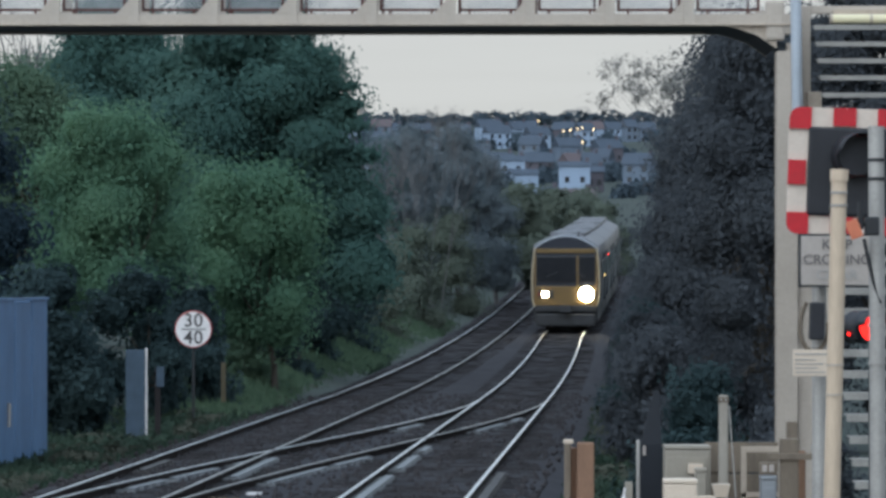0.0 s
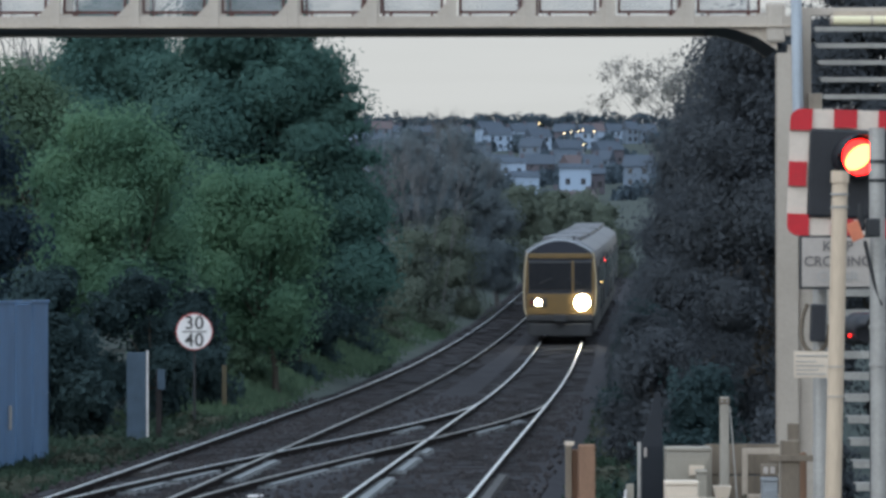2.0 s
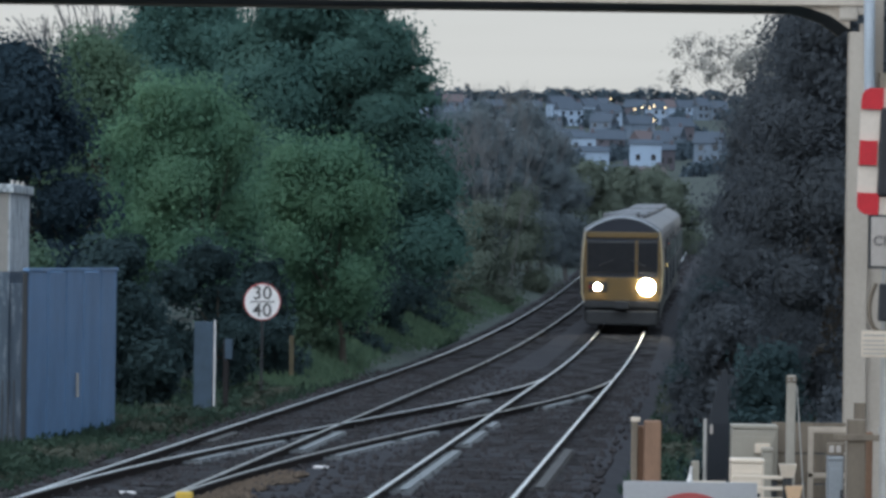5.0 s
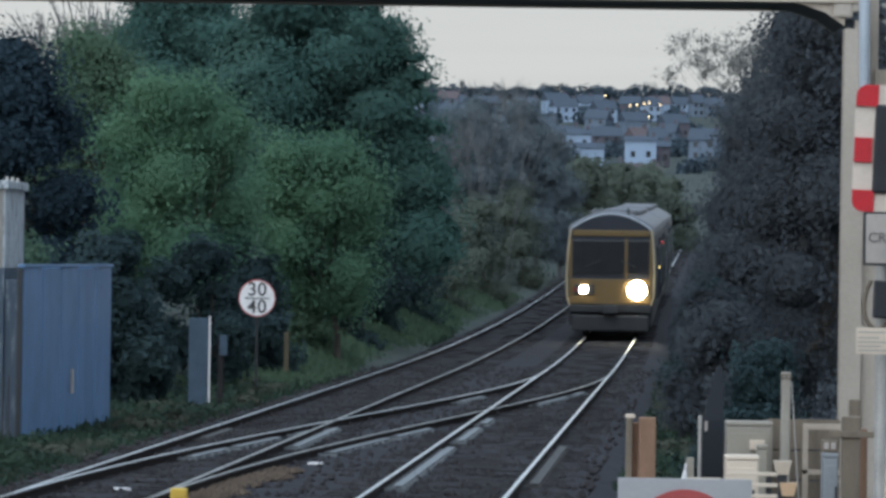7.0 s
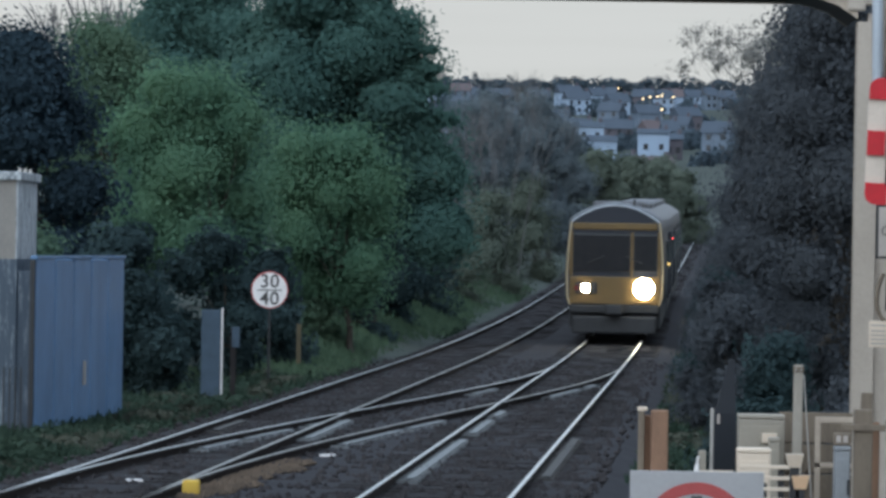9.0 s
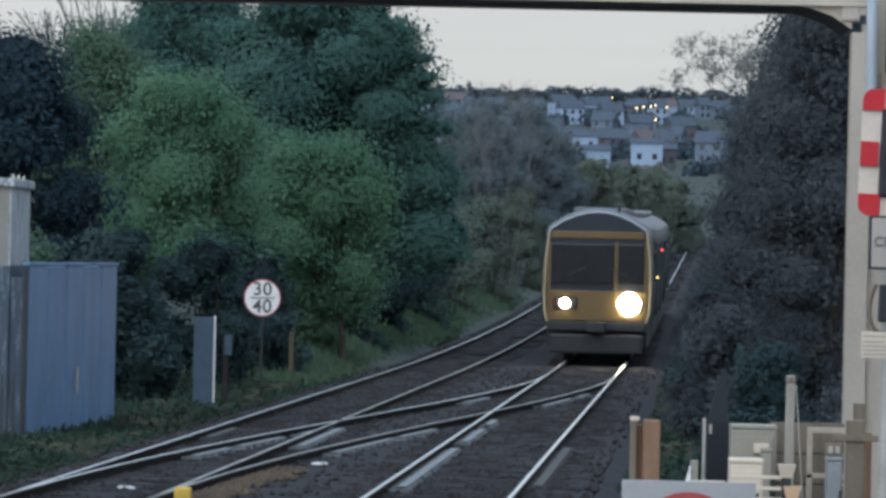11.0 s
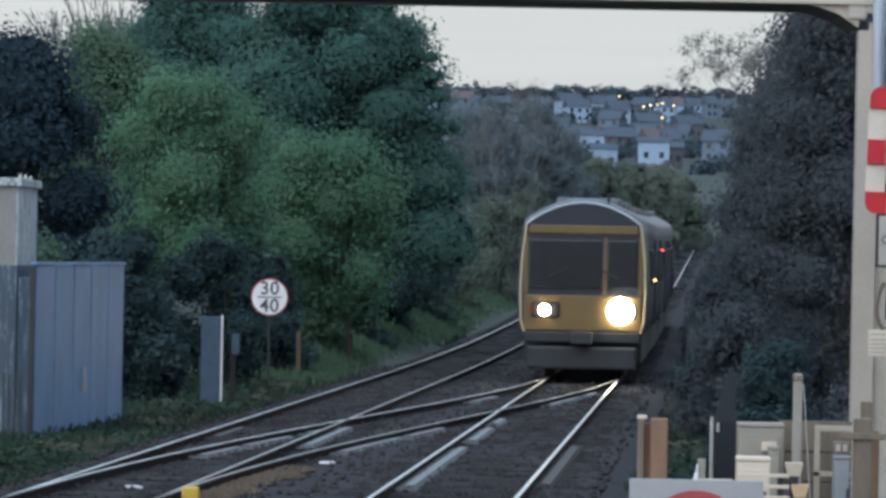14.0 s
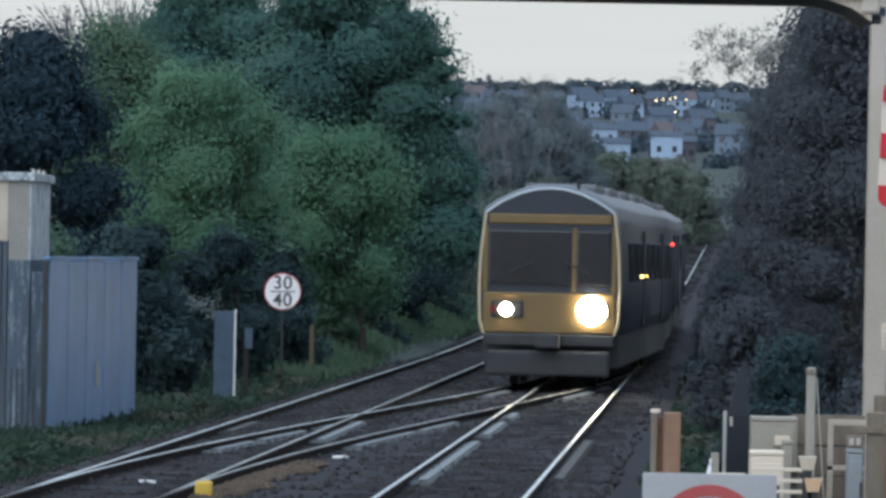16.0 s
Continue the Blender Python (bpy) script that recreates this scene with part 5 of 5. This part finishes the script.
    box(bm, -0.37, 0.37, 0, 0.012, -0.75, 0.0, 0.004)
    part("plate", bm, mat("grey_white_sign", (0.37, 0.355, 0.37), (0.31, 0.30, 0.31), 0.45), s)
    bm = bmesh.new()
    v = []
    n = 64
    for i in range(n):
        a = 2 * math.pi * i / n
        v.append([bm.verts.new((math.cos(a) * r, y, -0.36 + math.sin(a) * r)) for r, y in ((0.30, -0.004), (0.235, -0.004), (0.30, 0.0), (0.235, 0.0))])
    for i in range(n):
        p, q = v[i], v[(i + 1) % n]
        bm.faces.new((p[0], q[0], q[1], p[1])), bm.faces.new((q[0], p[0], p[2], q[2])), bm.faces.new((p[1], q[1], q[3], p[3]))
    part("ring", bm, SIGN_RED, s)
    bm = bmesh.new()
    box(bm, -0.03, 0.03, -0.005, 0.0, -0.32, -0.135, 0.002)
    part("symbol_bar", bm, INK, s)
    for x in (-0.2, 0.2):
        bm = bmesh.new()
        rod(bm, (x, 0.04, -1.6), (x, 0.04, -0.05), 0.025, None, 12)
        part("post", bm, GALV, s)


# ---- beside the far track ----
def build_far_side():
    # sheet steel fence in bays along the line
    a, b, n = Vector((-7.19, 75.0, -0.45)), Vector((-6.60, 84.2, -0.45)), 5
    d = b - a
    turn = math.degrees(math.atan2(d.y, d.x))
    w = d.length / n
    t = thing("sheet_fence", "blue-grey ribbed sheet steel fence in bays", "fence", a, turn)
    for i in range(n):
        bm = bmesh.new()
        box(bm, i * w + 0.06, (i + 1) * w - 0.06, -0.03, 0.02, 0.03, 2.60 - 0.02 * (i % 2), 0.012)
        part("panel", bm, SHED, t)
    for i in range(n + 1):
        bm = bmesh.new()
        box(bm, i * w - 0.05, i * w + 0.05, -0.012, 0.06, 0, 2.58, 0.008)
        part("fence_post", bm, DARK_STEEL, t)
    bm = bmesh.new()
    box(bm, -0.05, n * w + 0.05, -0.045, 0.055, 2.60, 2.65, 0.01)
    part("capping", bm, SHED, t)
    bm = bmesh.new()
    box(bm, n * w - 0.04, n * w + 0.01, 0.05, 1.2, 0.03, 2.6, 0.006)
    part("end_return", bm, SHED, t)
    bm = bmesh.new()
    rod(bm, (2.45 * w, -0.09, 0.62), (2.45 * w, -0.09, 1.0), 0.03, None, 8)
    part("handle", bm, GALV, t)
    # weathered hut
    h = thing("lineside_hut", "white hut corner with peeling paint and dark boards", "hut", (-7.51, 75.5, -0.48))
    bm = bmesh.new()
    box(bm, -3.4, -0.02, 0.06, 3.0, 0, 3.80)
    part("wall", bm, SLATE, h)
    for nm, x0, x1, y0, y1, z0, z1, skin in (("corner_pier", -0.34, -0.02, 0.0, 0.06, 2.62, 3.80, PIER), ("pier_base", -0.34, -0.02, 0.0, 0.06, 0.0, 2.62, PEEL_LOW),
                                             ("side_panel", -0.02, 0.006, 0.0, 3.0, 2.62, 3.80, PEEL), ("side_base", -0.02, 0.006, 0.0, 3.0, 0.0, 2.62, PEEL_LOW)):
        bm = bmesh.new()
        box(bm, x0, x1, y0, y1, z0, z1, 0.006)
        part(nm, bm, skin, h)
    for y in (0.3, 1.1, 1.9):
        bm = bmesh.new()
        rod(bm, (0.0, y, 3.93), (0.0, y, 3.99), 0.03, 0.02, 8)
        part("roof_bolt", bm, GALV, h)
    bm = bmesh.new()
    box(bm, 0.01, 0.24, 0.05, 0.12, 0, 2.45, 0.01)
    part("side_board", bm, PEEL_LOW, h)
    bm = bmesh.new()
    box(bm, -3.4, -0.34, 0.0, 0.06, 2.9, 3.80, 0.01)
    part("fascia", bm, CREAM_OLD, h)
    bm = bmesh.new()
    box(bm, -3.5, 0.06, -0.06, 3.1, 3.80, 3.93, 0.02)
    part("cornice", bm, PEEL, h)
    for i in range(9):
        bm = bmesh.new()
        x = -0.36 - 0.11 * i
        box(bm, x - 0.045, x + 0.045, 0.0, 0.045, 0.05, 2.9, 0.004)
        part("board", bm, SLATE, h)
    for i in range(6):
        p = post("iron_railing", "thin dark iron railing bar by the hut", -7.33 + 0.085 * i - 0.42, 74.6, 0.025, 0.025, 0.55, DARK_STEEL, "railing")
        p["group"] = "railing bars by the hut"
    # concrete marker
    c = thing("concrete_marker", "blue-grey concrete slab marker with a pale edge", "marker post", (-5.45, 90.0, -0.45))
    bm = bmesh.new()
    box(bm, -0.19, 0.155, 0, 0.16, 0, 1.70, 0.02)
    part("slab", bm, CONCRETE, c)
    bm = bmesh.new()
    box(bm, 0.165, 0.19, -0.02, 0.15, 0.1, 1.73, 0.006)
    part("edge_strip", bm, SIGN_WHITE, c)
    bm = bmesh.new()
    box(bm, -0.25, 0.25, -0.1, 0.26, -0.05, 0.12, 0.03)
    part("footing", bm, CONCRETE, c)
    post("dark_post", "short dark post with a pale top plate", -5.18, 92.0, 0.10, 0.1, 0.9, SLEEPER)
    p = thing("small_plate", "small grey plate on a post", "plate", (-5.13, 91.9, 0.72))
    bm = bmesh.new()
    box(bm, -0.07, 0.07, 0, 0.02, -0.17, 0.2, 0.01)
    part("plate", bm, CONCRETE, p)
    post("yellow_post", "faded yellow marker post leaning in the weeds", -4.77, 110.0, 0.10, 0.08, 0.72, YELLOW)
    # speed sign
    s = thing("speed_sign", "round white speed sign reading 30 over 40", "speed sign", (-4.93, 100.0, 1.53))
    bm = bmesh.new()
    rod(bm, (0, -0.008, 0), (0, 0.012, 0), 0.345, None, 48)
    part("disc", bm, SIGN_WHITE, s)
    bm = bmesh.new()
    n = 48
    for i in range(n):
        a, c2 = 2 * math.pi * i / n, 2 * math.pi * (i + 1) / n
        rod(bm, (math.cos(a) * 0.355, 0, math.sin(a) * 0.355), (math.cos(c2) * 0.355, 0, math.sin(c2) * 0.355), 0.014, None, 6)
    part("rim", bm, SIGN_RED, s)
    for digit, x, z in (("3", -0.098, 0.165), ("0", 0.098, 0.165), ("4", -0.098, -0.175), ("0", 0.098, -0.175)):
        text("numeral", digit, 0.37, (x, -0.012, z), INK, s, 0.003)
    bm = bmesh.new()
    box(bm, -0.24, 0.24, -0.014, -0.009, -0.012, 0.012)
    part("dividing_bar", bm, INK, s)
    bm = bmesh.new()
    rod(bm, (0, 0.05, -2.0), (0, 0.05, 0.25), 0.025, None, 12)
    part("post", bm, DARK_STEEL, s)
    # clutter between the rails
    for x, y, a in ((-4.26, 56.3, 20), (-2.38, 64.0, -10)):
        q = thing("trackside_scrap", "pale flat scrap lying on the ballast", "scrap", (x, y, -0.25), a)
        bm = bmesh.new()
        box(bm, -0.09, 0.09, -0.1, 0.1, 0, 0.03, 0.008)
        part("sheet", bm, SIGN_WHITE, q)
    q = thing("yellow_block", "small yellow painted block beside the rails", "block", (-3.40, 53.0, -0.26))
    bm = bmesh.new()
    box(bm, -0.09, 0.09, -0.1, 0.1, 0, 0.20, 0.03)
    part("block", bm, mat("bright_yellow_paint", (0.62, 0.40, 0.06), (0.5, 0.32, 0.05), 0.6), q)


build_footbridge()
build_stair()
build_crossing_signal()
build_poles()
build_lineside_clutter()
build_far_side()


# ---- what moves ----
# when the upper red lamp looks lit, then dark, as its added disc turns
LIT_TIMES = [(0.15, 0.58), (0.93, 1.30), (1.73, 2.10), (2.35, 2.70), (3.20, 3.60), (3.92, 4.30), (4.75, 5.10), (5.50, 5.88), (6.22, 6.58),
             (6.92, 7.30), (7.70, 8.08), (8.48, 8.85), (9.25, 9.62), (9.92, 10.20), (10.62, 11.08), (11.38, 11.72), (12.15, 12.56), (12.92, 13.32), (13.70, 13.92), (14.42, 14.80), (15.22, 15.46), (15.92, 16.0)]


def train_pose(y):
    """Pose of a carriage with its front at y, from the places of its two bogies on the rails."""
    a = Vector((cross_mid(y + 3.0), y + 3.0, rise(y + 3.0)))
    b = Vector((cross_mid(y + 19.6), y + 19.6, rise(y + 19.6)))
    d = (b - a).normalized()
    p = a - d * 3.0
    return pose(*p, math.degrees(math.asin(d.z)), 0, -math.degrees(math.atan2(d.x, d.y)))


def motions():
    for i, car in enumerate(CARS):
        walk(car, [(k * 0.5, train_pose(front_at(k * 0.5) + i * 23.2)) for k in range(33)])
    for flasher, upper in LAMPS:
        x, y, z = flasher.location
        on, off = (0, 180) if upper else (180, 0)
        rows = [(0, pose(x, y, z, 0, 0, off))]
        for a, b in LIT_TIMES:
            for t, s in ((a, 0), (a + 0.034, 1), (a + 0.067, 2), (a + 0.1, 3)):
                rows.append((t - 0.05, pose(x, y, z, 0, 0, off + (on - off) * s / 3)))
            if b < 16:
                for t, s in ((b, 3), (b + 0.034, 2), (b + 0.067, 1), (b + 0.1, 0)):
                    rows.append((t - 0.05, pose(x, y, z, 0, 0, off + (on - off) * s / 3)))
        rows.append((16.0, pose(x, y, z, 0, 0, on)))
        walk(flasher, rows)


motions()
